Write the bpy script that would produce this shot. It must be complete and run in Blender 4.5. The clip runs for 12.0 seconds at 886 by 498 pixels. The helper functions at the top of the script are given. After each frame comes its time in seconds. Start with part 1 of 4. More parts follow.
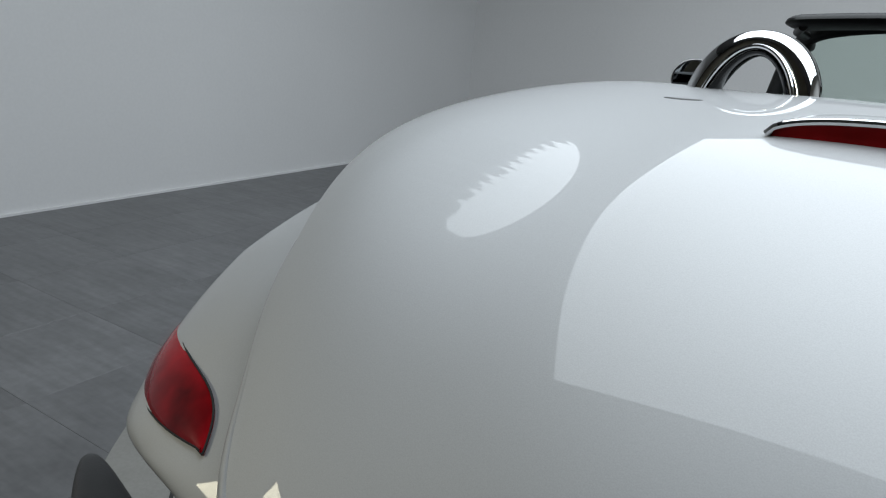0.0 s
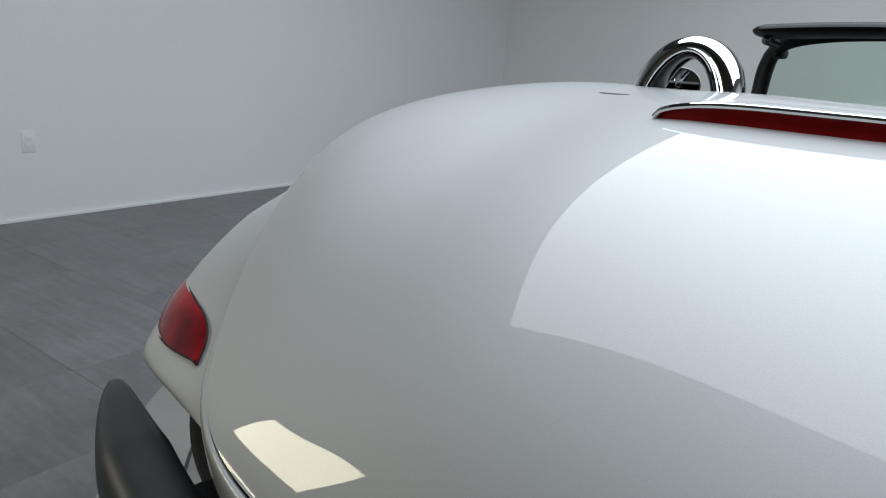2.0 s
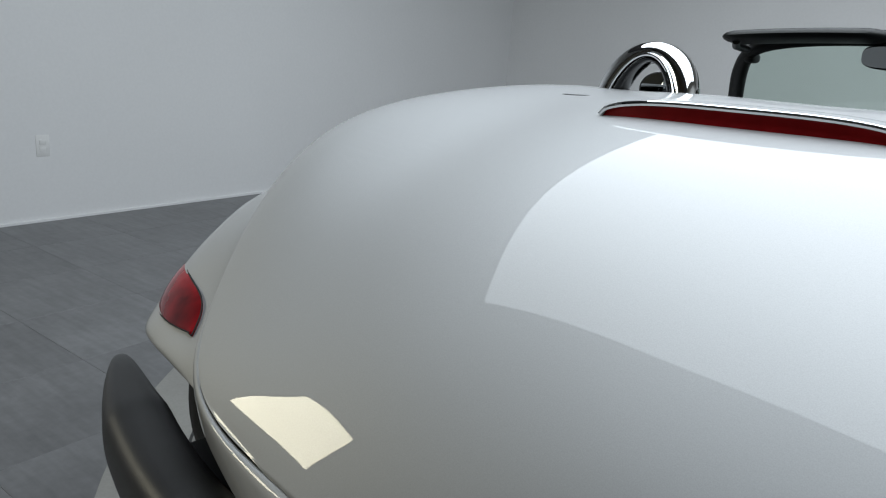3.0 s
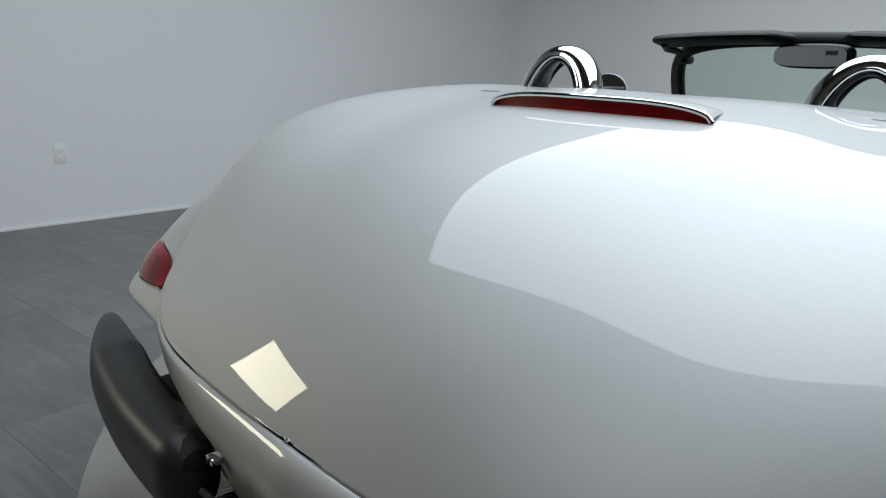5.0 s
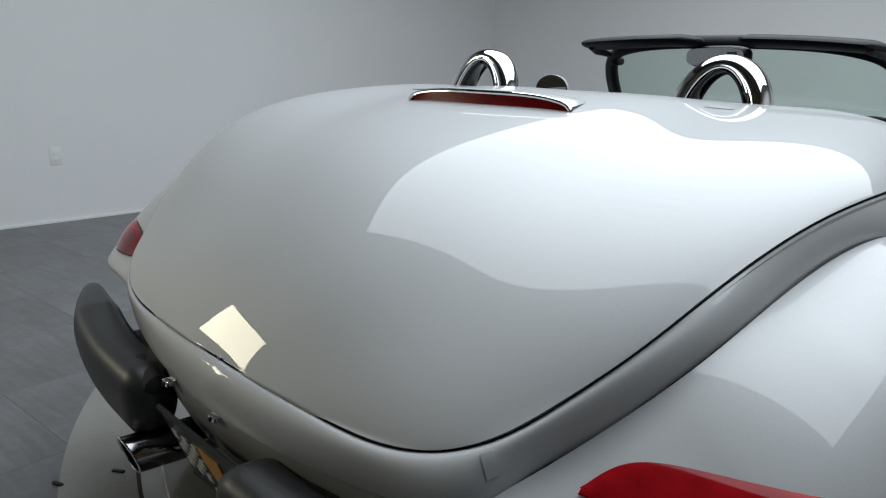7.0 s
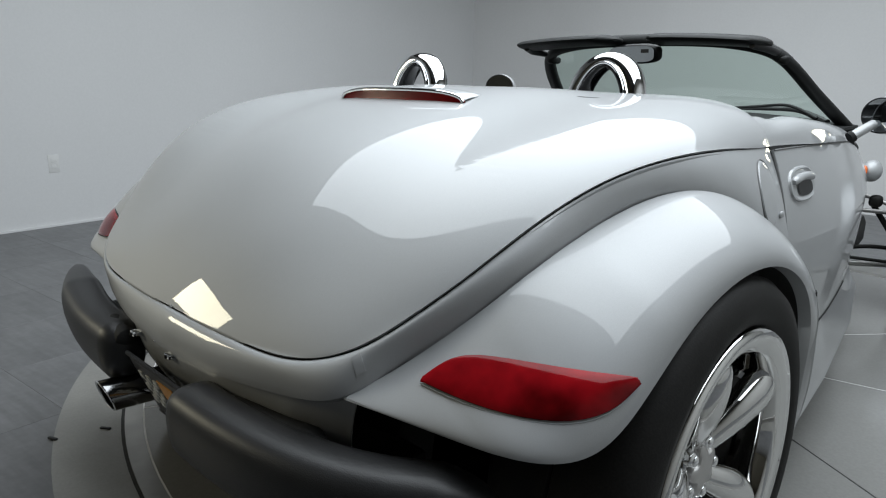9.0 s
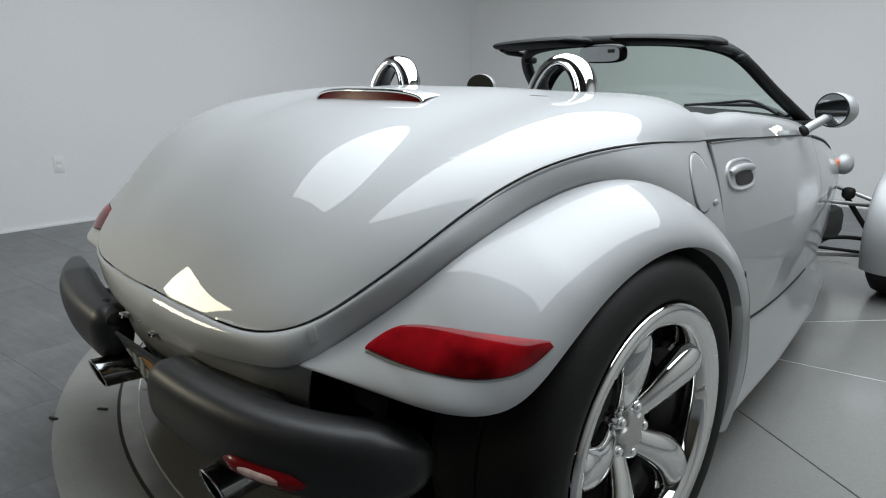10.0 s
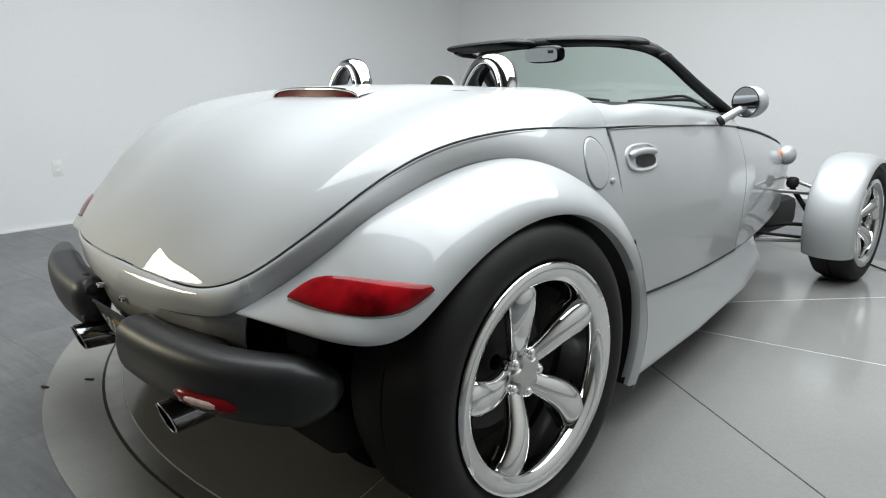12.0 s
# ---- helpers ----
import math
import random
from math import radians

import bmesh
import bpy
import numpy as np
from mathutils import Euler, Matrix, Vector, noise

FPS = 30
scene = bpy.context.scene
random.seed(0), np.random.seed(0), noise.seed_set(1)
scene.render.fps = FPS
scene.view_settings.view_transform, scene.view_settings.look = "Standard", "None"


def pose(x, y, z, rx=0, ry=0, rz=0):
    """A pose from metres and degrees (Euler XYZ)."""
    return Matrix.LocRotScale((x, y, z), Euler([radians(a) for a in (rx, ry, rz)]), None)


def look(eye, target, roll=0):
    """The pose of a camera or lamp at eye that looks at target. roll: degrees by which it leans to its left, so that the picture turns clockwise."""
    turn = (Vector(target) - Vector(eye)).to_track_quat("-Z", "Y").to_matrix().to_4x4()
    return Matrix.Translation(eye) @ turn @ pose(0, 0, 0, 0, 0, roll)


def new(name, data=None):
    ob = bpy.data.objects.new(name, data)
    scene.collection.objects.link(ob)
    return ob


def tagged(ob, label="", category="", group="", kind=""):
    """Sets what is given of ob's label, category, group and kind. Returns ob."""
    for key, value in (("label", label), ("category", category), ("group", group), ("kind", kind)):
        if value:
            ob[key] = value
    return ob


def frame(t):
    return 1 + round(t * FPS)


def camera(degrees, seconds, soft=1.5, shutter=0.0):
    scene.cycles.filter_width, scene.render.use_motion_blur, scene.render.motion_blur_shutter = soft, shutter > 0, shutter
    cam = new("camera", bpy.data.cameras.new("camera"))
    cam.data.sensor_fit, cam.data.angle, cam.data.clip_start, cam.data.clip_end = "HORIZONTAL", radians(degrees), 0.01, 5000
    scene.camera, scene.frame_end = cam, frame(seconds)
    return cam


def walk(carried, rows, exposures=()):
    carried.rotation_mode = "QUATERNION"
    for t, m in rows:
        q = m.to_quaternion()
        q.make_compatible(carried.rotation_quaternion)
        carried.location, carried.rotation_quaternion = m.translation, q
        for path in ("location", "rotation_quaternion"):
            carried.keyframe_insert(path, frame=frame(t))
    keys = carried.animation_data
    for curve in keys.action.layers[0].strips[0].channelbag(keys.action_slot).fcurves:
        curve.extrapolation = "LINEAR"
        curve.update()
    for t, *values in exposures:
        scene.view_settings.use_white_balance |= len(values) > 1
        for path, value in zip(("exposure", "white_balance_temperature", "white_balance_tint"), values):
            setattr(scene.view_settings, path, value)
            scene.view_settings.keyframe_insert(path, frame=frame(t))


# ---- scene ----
# ---------------------------------------------------------------- camera
cam = camera(65.6, 12.0, soft=1.15)
# seconds, x, y, z, tilt, lean, turn
PATH = [
    (0, -0.016, -0.818, 1.044, 73.13, -4.95, 38.56),
    (0.5, 0.038, -0.833, 1.038, 73.58, -4.46, 39.63),
    (1, 0.095, -0.851, 1.032, 73.92, -4.47, 40.62),
    (1.5, 0.151, -0.867, 1.034, 73.97, -4.63, 41.55),
    (2, 0.213, -0.888, 1.034, 74.18, -4.69, 42.21),
    (2.5, 0.274, -0.910, 1.036, 74.40, -4.55, 42.70),
    (3, 0.337, -0.931, 1.036, 74.64, -4.45, 42.98),
    (5, 0.635, -0.981, 1.031, 75.42, -3.50, 44.45),
    (5.5, 0.715, -1.000, 1.034, 75.50, -3.20, 44.45),
    (6, 0.787, -1.011, 1.034, 75.54, -3.08, 44.52),
    (6.5, 0.855, -1.027, 1.030, 75.80, -3.14, 44.47),
    (8.5, 1.168, -1.100, 1.035, 75.95, -1.77, 44.13),
    (9, 1.253, -1.107, 1.028, 76.14, -1.42, 44.41),
    (9.5, 1.342, -1.117, 1.031, 76.16, -1.10, 44.74),
    (10, 1.425, -1.126, 1.035, 76.05, -0.86, 44.98),
    (10.5, 1.502, -1.133, 1.034, 76.07, -0.61, 45.08),
    (11, 1.576, -1.144, 1.023, 76.35, -0.32, 44.97),
    (11.5, 1.658, -1.154, 1.017, 76.48, -0.12, 45.09),
    (12, 1.741, -1.165, 1.015, 76.51, -0.04, 45.31),
]

EXPOSURES = [(0.0, -0.15, 6500, 10), (2.5, 0.02, 6480, 10), (6.0, 0.02, 6480, 10), (9.0, 0.14, 6580, 10), (10.5, 0.38, 6680, 10), (12.0, 0.74, 6780, 10)]
walk(cam, [(t, pose(*p)) for t, *p in PATH], EXPOSURES)

# ---------------------------------------------------------------- world and lamps
world = bpy.data.worlds.new("world")
scene.world = world
world.use_nodes = True
world.node_tree.nodes["Background"].inputs[0].default_value = (0.9, 0.95, 1.0, 1)
world.node_tree.nodes["Background"].inputs[1].default_value = 0.15


def area_lamp(name, m, sx, sy, watts, colour):
    data = bpy.data.lights.new(name, "AREA")
    data.shape, data.size, data.size_y, data.energy, data.color = "RECTANGLE", sx, sy, watts, colour
    ob = new(name, data)
    ob.matrix_world = m
    return ob


CEIL = 3.7
# overhead softbox above the turntable, and the warm panel light behind on the left
area_lamp("softbox_lamp", pose(0.257, 1.38, 3.0), 4.29, 4.51, 216, (0.86, 0.94, 1.0))
area_lamp("panel_lamp", look((-2.79, -2.39, 1.42), (-1.89, -1.96, 1.42)), 0.69, 0.60, 19, (1.0, 0.94, 0.71))

# ---------------------------------------------------------------- materials


def material(name, colour, rough=0.5, metal=0.0, coat=0.0, coat_rough=0.03, grain=0.0, grain_scale=200.0, bump=0.0,
             stain=0.0, stain_scale=3.0, spec=0.5, rough_var=0.0, transmission=0.0, random_tone=0.0, streak=0.0, streak_scale=(2.0, 30.0, 2.0)):
    """Principled surface with fine grain, broad stains, bump and wear in the roughness."""
    m = bpy.data.materials.new(name)
    m.use_nodes = True
    nt = m.node_tree
    b = nt.nodes["Principled BSDF"]
    b.inputs["Base Color"].default_value = (*colour, 1)
    b.inputs["Roughness"].default_value = rough
    b.inputs["Metallic"].default_value = metal
    b.inputs["Coat Weight"].default_value = coat
    b.inputs["Coat Roughness"].default_value = coat_rough
    b.inputs["Specular IOR Level"].default_value = spec
    b.inputs["Transmission Weight"].default_value = transmission
    tc = nt.nodes.new("ShaderNodeTexCoord")

    def noise_node(scale, detail=3.0, stretch=None):
        n = nt.nodes.new("ShaderNodeTexNoise")
        n.inputs["Scale"].default_value = scale
        n.inputs["Detail"].default_value = detail
        source = tc.outputs["Object"]
        if random_tone:
            # pieces that share a mesh still differ in figure
            n.noise_dimensions = "4D"
            info, far = nt.nodes.new("ShaderNodeObjectInfo"), nt.nodes.new("ShaderNodeMath")
            far.operation, far.inputs[1].default_value = "MULTIPLY", 60.0
            nt.links.new(info.outputs["Random"], far.inputs[0])
            nt.links.new(far.outputs[0], n.inputs["W"])
        if stretch:
            mp = nt.nodes.new("ShaderNodeMapping")
            mp.inputs["Scale"].default_value = stretch
            nt.links.new(source, mp.inputs["Vector"])
            source = mp.outputs[0]
        nt.links.new(source, n.inputs["Vector"])
        return n

    value = None
    for amount, scale, stretch in ((grain, grain_scale, None), (stain, stain_scale, None), (streak, 1.0, streak_scale)):
        if amount:
            n = noise_node(scale, 3.0, stretch)
            mr = nt.nodes.new("ShaderNodeMapRange")
            mr.inputs["From Min"].default_value, mr.inputs["From Max"].default_value = 0.3, 0.7
            mr.inputs["To Min"].default_value, mr.inputs["To Max"].default_value = 1 - amount, 1 + amount
            nt.links.new(n.outputs["Fac"], mr.inputs["Value"])
            if value is None:
                value = mr.outputs[0]
            else:
                mu = nt.nodes.new("ShaderNodeMath")
                mu.operation = "MULTIPLY"
                nt.links.new(value, mu.inputs[0])
                nt.links.new(mr.outputs[0], mu.inputs[1])
                value = mu.outputs[0]
    if random_tone:
        oi = nt.nodes.new("ShaderNodeObjectInfo")
        mr = nt.nodes.new("ShaderNodeMapRange")
        mr.inputs["To Min"].default_value, mr.inputs["To Max"].default_value = 1 - random_tone, 1 + random_tone
        nt.links.new(oi.outputs["Random"], mr.inputs["Value"])
        if value is None:
            value = mr.outputs[0]
        else:
            mu = nt.nodes.new("ShaderNodeMath")
            mu.operation = "MULTIPLY"
            nt.links.new(value, mu.inputs[0])
            nt.links.new(mr.outputs[0], mu.inputs[1])
            value = mu.outputs[0]
    if value is not None:
        mix = nt.nodes.new("ShaderNodeVectorMath")
        mix.operation = "SCALE"
        mix.inputs[0].default_value = colour
        nt.links.new(value, mix.inputs["Scale"])
        nt.links.new(mix.outputs[0], b.inputs["Base Color"])
    if rough_var:
        n = noise_node(stain_scale * 2.3)
        mr = nt.nodes.new("ShaderNodeMapRange")
        mr.inputs["From Min"].default_value, mr.inputs["From Max"].default_value = 0.3, 0.7
        mr.inputs["To Min"].default_value, mr.inputs["To Max"].default_value = max(rough - rough_var, 0.01), rough + rough_var
        nt.links.new(n.outputs["Fac"], mr.inputs["Value"])
        nt.links.new(mr.outputs[0], b.inputs["Roughness"])
    if bump:
        n = noise_node(grain_scale, 5.0)
        bu = nt.nodes.new("ShaderNodeBump")
        bu.inputs["Strength"].default_value = bump
        bu.inputs["Distance"].default_value = 0.002
        nt.links.new(n.outputs["Fac"], bu.inputs["Height"])
        nt.links.new(bu.outputs[0], b.inputs["Normal"])
    return m


PAINT = material("silver_paint", (0.452, 0.460, 0.468), rough=0.68, metal=0.70, coat=0.70, coat_rough=0.015, grain=0.05, grain_scale=900)
CHROME = material("chrome", (0.86, 0.87, 0.88), rough=0.04, metal=1.0, rough_var=0.02)
POLISHED = material("polished_rim", (0.72, 0.72, 0.715), rough=0.06, metal=1.0, rough_var=0.03)
GLOSS_BLACK = material("gloss_black", (0.006, 0.006, 0.007), rough=0.12)
DARK_CHROME = material("smoked_chrome", (0.26, 0.26, 0.265), rough=0.10, metal=1.0)
RED_LENS = material("red_lens", (0.21, 0.004, 0.007), rough=0.12, coat=0.25, spec=0.1, stain=0.65, stain_scale=13)
RED_DEEP = material("dark_red_lens", (0.20, 0.007, 0.009), rough=0.22, coat=0.0, spec=0.22, stain=0.2, stain_scale=18)
ORANGE = material("amber_lens", (0.80, 0.16, 0.02), rough=0.15, coat=0.5)
BLACK_GAP = material("black_seal", (0.006, 0.006, 0.006), rough=0.8)
BLACK_PLASTIC = material("black_plastic", (0.012, 0.012, 0.013), spec=0.3, rough=0.42, grain=0.2, grain_scale=400, bump=0.15)
GREY_PLASTIC = material("charcoal_plastic", (0.020, 0.020, 0.021), spec=0.38, rough=0.40, grain=0.2, grain_scale=500, bump=0.2, stain=0.15, stain_scale=9)
VINYL = material("black_vinyl", (0.008, 0.009, 0.009), spec=0.22, rough=0.5, grain=0.2, grain_scale=600, bump=0.2)
RUBBER = material("tyre_rubber", (0.012, 0.0115, 0.011), spec=0.22, rough=0.6, grain=0.25, grain_scale=300, bump=0.2, stain=0.2, stain_scale=8)
BLACK_METAL = material("black_metal", (0.012, 0.012, 0.011), spec=0.2, rough=0.6)
ALLOY = material("satin_alloy", (0.52, 0.51, 0.50), rough=0.45, metal=0.8)
DISC = material("brake_disc_iron", (0.035, 0.034, 0.033), rough=0.45, metal=0.5, stain=0.3, stain_scale=25)
ALLOY_DARK = material("dull_cast_alloy", (0.11, 0.105, 0.10), rough=0.5, metal=0.6, stain=0.2, stain_scale=20)
WHITE_PLASTIC = material("white_plastic", (0.75, 0.75, 0.74), rough=0.5, grain=0.02)
GLASS = bpy.data.materials.new("tinted_glass")
GLASS.use_nodes = True
_nt = GLASS.node_tree
_nt.nodes.remove(_nt.nodes["Principled BSDF"])
_tr, _gl, _mx = (_nt.nodes.new(n) for n in ("ShaderNodeBsdfTransparent", "ShaderNodeBsdfGlossy", "ShaderNodeMixShader"))
_tr.inputs[0].default_value = (0.74, 0.85, 0.80, 1)
_gl.inputs["Roughness"].default_value = 0.02
_mx.inputs[0].default_value = 0.07
_nt.links.new(_tr.outputs[0], _mx.inputs[1])
_nt.links.new(_gl.outputs[0], _mx.inputs[2])
_nt.links.new(_mx.outputs[0], _nt.nodes["Material Output"].inputs[0])
MIRROR = material("mirror_glass", (0.40, 0.42, 0.43), rough=0.02, metal=1.0)
WALL = material("wall_paint", (0.75, 0.752, 0.755), rough=0.7, grain=0.015, grain_scale=60, stain=0.02, stain_scale=0.8, bump=0.08)
# unseen wall behind; dark tan set for what the tail and mirrors reflect
BOUNCE_DARK = material("bounce_wall_dark", (0.09, 0.08, 0.06), rough=0.8, stain=0.05, stain_scale=0.7)
# greyed to darken the car's right flank and chrome; this wall is unseen
BOUNCE_GREY = material("bounce_wall_grey", (0.42, 0.415, 0.40), rough=0.75, grain=0.02, grain_scale=60, stain=0.05, stain_scale=0.7)
CEILING = material("ceiling_paint", (0.09, 0.09, 0.095), rough=0.8, stain=0.02, stain_scale=0.7)
TILE = material("grey_floor_tile", (0.115, 0.117, 0.122), rough=0.34, grain=0.10, grain_scale=40, stain=0.14, stain_scale=4.0, rough_var=0.03, bump=0.15, random_tone=0.08, streak=0.16, streak_scale=(5.0, 42.0, 5.0))
TABLE = material("turntable_tile", (0.225, 0.224, 0.215), spec=0.6, rough=0.16, grain=0.05, grain_scale=120, stain=0.07, stain_scale=1.2, rough_var=0.02, bump=0.08)
RING = material("ring_tile", (0.22, 0.217, 0.205), rough=0.36, grain=0.06, grain_scale=120, stain=0.16, stain_scale=3.0, rough_var=0.03, bump=0.08)
JOINT = material("dark_joint", (0.03, 0.03, 0.03), rough=0.8, grain=0.2, grain_scale=60)
STEEL = material("steel_edge", (0.35, 0.34, 0.32), rough=0.4, metal=0.8, stain=0.2, stain_scale=6)

# ---------------------------------------------------------------- mesh helpers


def spl(points, n, even=False):
    """Natural cubic spline through the control points, sampled n times."""
    c = np.asarray(points, float)
    m = len(c)
    s = np.linspace(0, 1, m)
    if even:
        s = np.r_[0, np.cumsum(np.linalg.norm(np.diff(c, axis=0), axis=1))]
        s /= s[-1]
    h = np.diff(s)
    a, b = np.zeros((m, m)), np.zeros((m, c.shape[1]))
    a[0, 0] = a[-1, -1] = 1
    for i in range(1, m - 1):
        a[i, i - 1], a[i, i], a[i, i + 1] = h[i - 1], 2 * (h[i - 1] + h[i]), h[i]
        b[i] = 6 * ((c[i + 1] - c[i]) / h[i] - (c[i] - c[i - 1]) / h[i - 1])
    k2 = np.linalg.solve(a, b)
    u = np.linspace(0, 1, n)
    k = np.clip(np.searchsorted(s, u, side="right") - 1, 0, m - 2)
    hh, p, q = h[k][:, None], (s[k + 1] - u)[:, None], (u - s[k])[:, None]
    return k2[k] * p ** 3 / (6 * hh) + k2[k + 1] * q ** 3 / (6 * hh) + (c[k] / hh - k2[k] * hh / 6) * p + (c[k + 1] / hh - k2[k + 1] * hh / 6) * q


def flip_x(p):
    return np.asarray(p) * np.array([-1.0, 1.0, 1.0])


def sheet(p, wrap_rows=False, wrap_cols=False):
    """Faces over a grid of points (rows, columns, 3)."""
    p = np.asarray(p, float)
    n, m = p.shape[:2]
    faces = []
    for i in range(n if wrap_rows else n - 1):
        for j in range(m if wrap_cols else m - 1):
            a, b = i * m + j, i * m + (j + 1) % m
            c, d = ((i + 1) % n) * m + (j + 1) % m, ((i + 1) % n) * m + j
            faces.append((a, b, c, d))
    return p.reshape(-1, 3), faces


def normals(p):
    du, dv = np.gradient(p, axis=0), np.gradient(p, axis=1)
    nn = np.cross(du, dv)
    return nn / np.maximum(np.linalg.norm(nn, axis=-1, keepdims=True), 1e-9)


def shell(p, thick):
    """A closed panel: the grid, its copy moved by thick along the normals, and the rims."""
    p = np.asarray(p, float)
    q = p + normals(p) * thick
    n, m = p.shape[:2]
    v1, f1 = sheet(p)
    v2, f2 = sheet(q)
    o = len(v1)
    faces = list(f1) + [tuple(o + i for i in f[::-1]) for f in f2]
    ring = [(0, j) for j in range(m)] + [(i, m - 1) for i in range(1, n)] + [(n - 1, j) for j in range(m - 2, -1, -1)] + [(i, 0) for i in range(n - 2, 0, -1)]
    for k in range(len(ring)):
        (a, b), (c, d) = ring[k], ring[(k + 1) % len(ring)]
        faces.append((a * m + b, o + a * m + b, o + c * m + d, c * m + d))
    return np.vstack([v1, v2]), faces


def both(*geos):
    verts, faces, o = [], [], 0
    for v, f in geos:
        verts.append(np.asarray(v, float))
        faces += [tuple(o + i for i in q) for q in f]
        o += len(v)
    return np.vstack(verts), faces


def tube(path, radius, sides=14, flat=1.0, up=(0, 0, 1), caps=True):
    """A bar swept along a path; radius may change along it; flat scales the section along up."""
    path = np.asarray(path, float)
    n = len(path)
    radius = np.broadcast_to(np.asarray(radius, float), (n,))
    tan = np.gradient(path, axis=0)
    tan /= np.linalg.norm(tan, axis=1, keepdims=True)
    up = np.broadcast_to(np.asarray(up, float), (n, 3))
    side = np.cross(tan, up)
    side /= np.maximum(np.linalg.norm(side, axis=1, keepdims=True), 1e-9)
    lift = np.cross(side, tan)
    a = np.linspace(0, 2 * np.pi, sides, endpoint=False)
    rings = path[:, None] + radius[:, None, None] * (np.cos(a)[None, :, None] * side[:, None] + flat * np.sin(a)[None, :, None] * lift[:, None])
    v, f = sheet(rings, wrap_cols=True)
    if caps:
        f = list(f) + [tuple(range(sides))[::-1], tuple((n - 1) * sides + i for i in range(sides))]
    return v, f


def revolve(profile, sides=48, centre=(0, 0, 0), start=0.0, turn=2 * math.pi):
    """Profile of (x, radius) turned about the x axis through centre."""
    full = abs(turn - 2 * math.pi) < 1e-6
    a = start + np.linspace(0, turn, sides, endpoint=not full)
    pr = np.asarray(profile, float)
    p = np.stack([np.broadcast_to(pr[None, :, 0], (len(a), len(pr))), np.cos(a)[:, None] * pr[None, :, 1], np.sin(a)[:, None] * pr[None, :, 1]], -1)
    return sheet(p + np.asarray(centre), wrap_rows=full)


def block(x0, x1, y0, y1, z0, z1, r=0.0, seg=2):
    """A box with rounded edges."""
    bm = bmesh.new()
    bmesh.ops.create_cube(bm, size=1.0)
    for v in bm.verts:
        v.co = Vector(((x0 + x1) / 2 + v.co.x * (x1 - x0), (y0 + y1) / 2 + v.co.y * (y1 - y0), (z0 + z1) / 2 + v.co.z * (z1 - z0)))
    if r:
        bmesh.ops.bevel(bm, geom=bm.edges[:], offset=r, segments=seg, profile=0.5, affect="EDGES")
    bm.verts.index_update()
    geo = np.array([v.co[:] for v in bm.verts]), [tuple(v.index for v in f.verts) for f in bm.faces]
    bm.free()
    return geo


def moved(geo, m):
    v = np.asarray(geo[0], float)
    m = np.array(m)
    return v @ m[:3, :3].T + m[:3, 3], geo[1]


def ellipsoid(c, r, n=16, m=20, power=1.0):
    a, b = np.linspace(-np.pi / 2, np.pi / 2, n), np.linspace(0, 2 * np.pi, m, endpoint=False)
    s = lambda t: np.sign(t) * np.abs(t) ** power
    p = np.stack([s(np.cos(a))[:, None] * s(np.cos(b))[None], s(np.cos(a))[:, None] * s(np.sin(b))[None], np.broadcast_to(s(np.sin(a))[:, None], (n, m))], -1)
    return sheet(p * np.asarray(r) + np.asarray(c), wrap_cols=True)


def mesh_of(name, geo, mat, smooth=True, angle=40):
    me = bpy.data.meshes.new(name)
    me.from_pydata([tuple(v) for v in geo[0]], [], geo[1])
    bm = bmesh.new()
    bm.from_mesh(me)
    bmesh.ops.remove_doubles(bm, verts=bm.verts, dist=1e-5)
    bmesh.ops.recalc_face_normals(bm, faces=bm.faces)
    lim = radians(angle)
    for f in bm.faces:
        f.smooth = smooth
    for e in bm.edges:
        if len(e.link_faces) == 2 and e.calc_face_angle(0) > lim:
            e.smooth = False
    bm.to_mesh(me)
    bm.free()
    me.materials.append(mat)
    return me


def part(name, geo, mat, parent=None, label="", smooth=True, angle=40):
    ob = new(name, mesh_of(name, geo, mat, smooth, angle))
    ob.parent = parent
    if label:
        ob["label"] = label
    return ob


def thing(name, at, label, category, group="", kind=""):
    ob = new(name)
    ob.location = at
    return tagged(ob, label, category, group, kind)


# ---------------------------------------------------------------- room
WEST_A, WEST_B = Vector((-3.71, -0.30, 0)), Vector((-4.32, 5.08, 0))
along = (WEST_B - WEST_A).normalized()            # along the left wall, away from the door side
across = Vector((along.y, -along.x, 0))           # along the far wall
CORNER = WEST_B
TURN = math.atan2(across.y, across.x)


def room_box(name, u0, u1, v0, v1, z0, z1, mat, label, cat):
    """A box in the room's own axes: u across from the corner, v back from it along the left wall."""
    m = Matrix.Translation(CORNER) @ Matrix.Rotation(TURN, 4, "Z")
    ob = part(name, moved(block(u0, u1, v0, v1, z0, z1), m), mat, smooth=False)
    return tagged(ob, label, cat, kind="structure")


# unseen east and south walls: distance and tone chosen for the light they bounce
ROOM_W, ROOM_D = 7.0, 10.0
room_box("wall_west", -0.15, 0, -ROOM_D, 0.15, 0, CEIL, WALL, "plain white painted plaster wall of the showroom", "wall")
room_box("wall_north", 0, ROOM_W, 0, 0.15, 0, CEIL, WALL, "plain white painted plaster wall behind the car", "wall")
room_box("wall_east", ROOM_W, ROOM_W + 0.15, -ROOM_D, 0.15, 0, CEIL, BOUNCE_GREY, "plain unseen wall closing the showroom, greyed to dim the light on the car's right side", "wall")
room_box("wall_south", -0.15, ROOM_W + 0.15, -ROOM_D - 0.15, -ROOM_D, 0, CEIL, BOUNCE_DARK, "plain unseen wall closing the showroom, toned dark tan for the reflections in the tail", "wall")
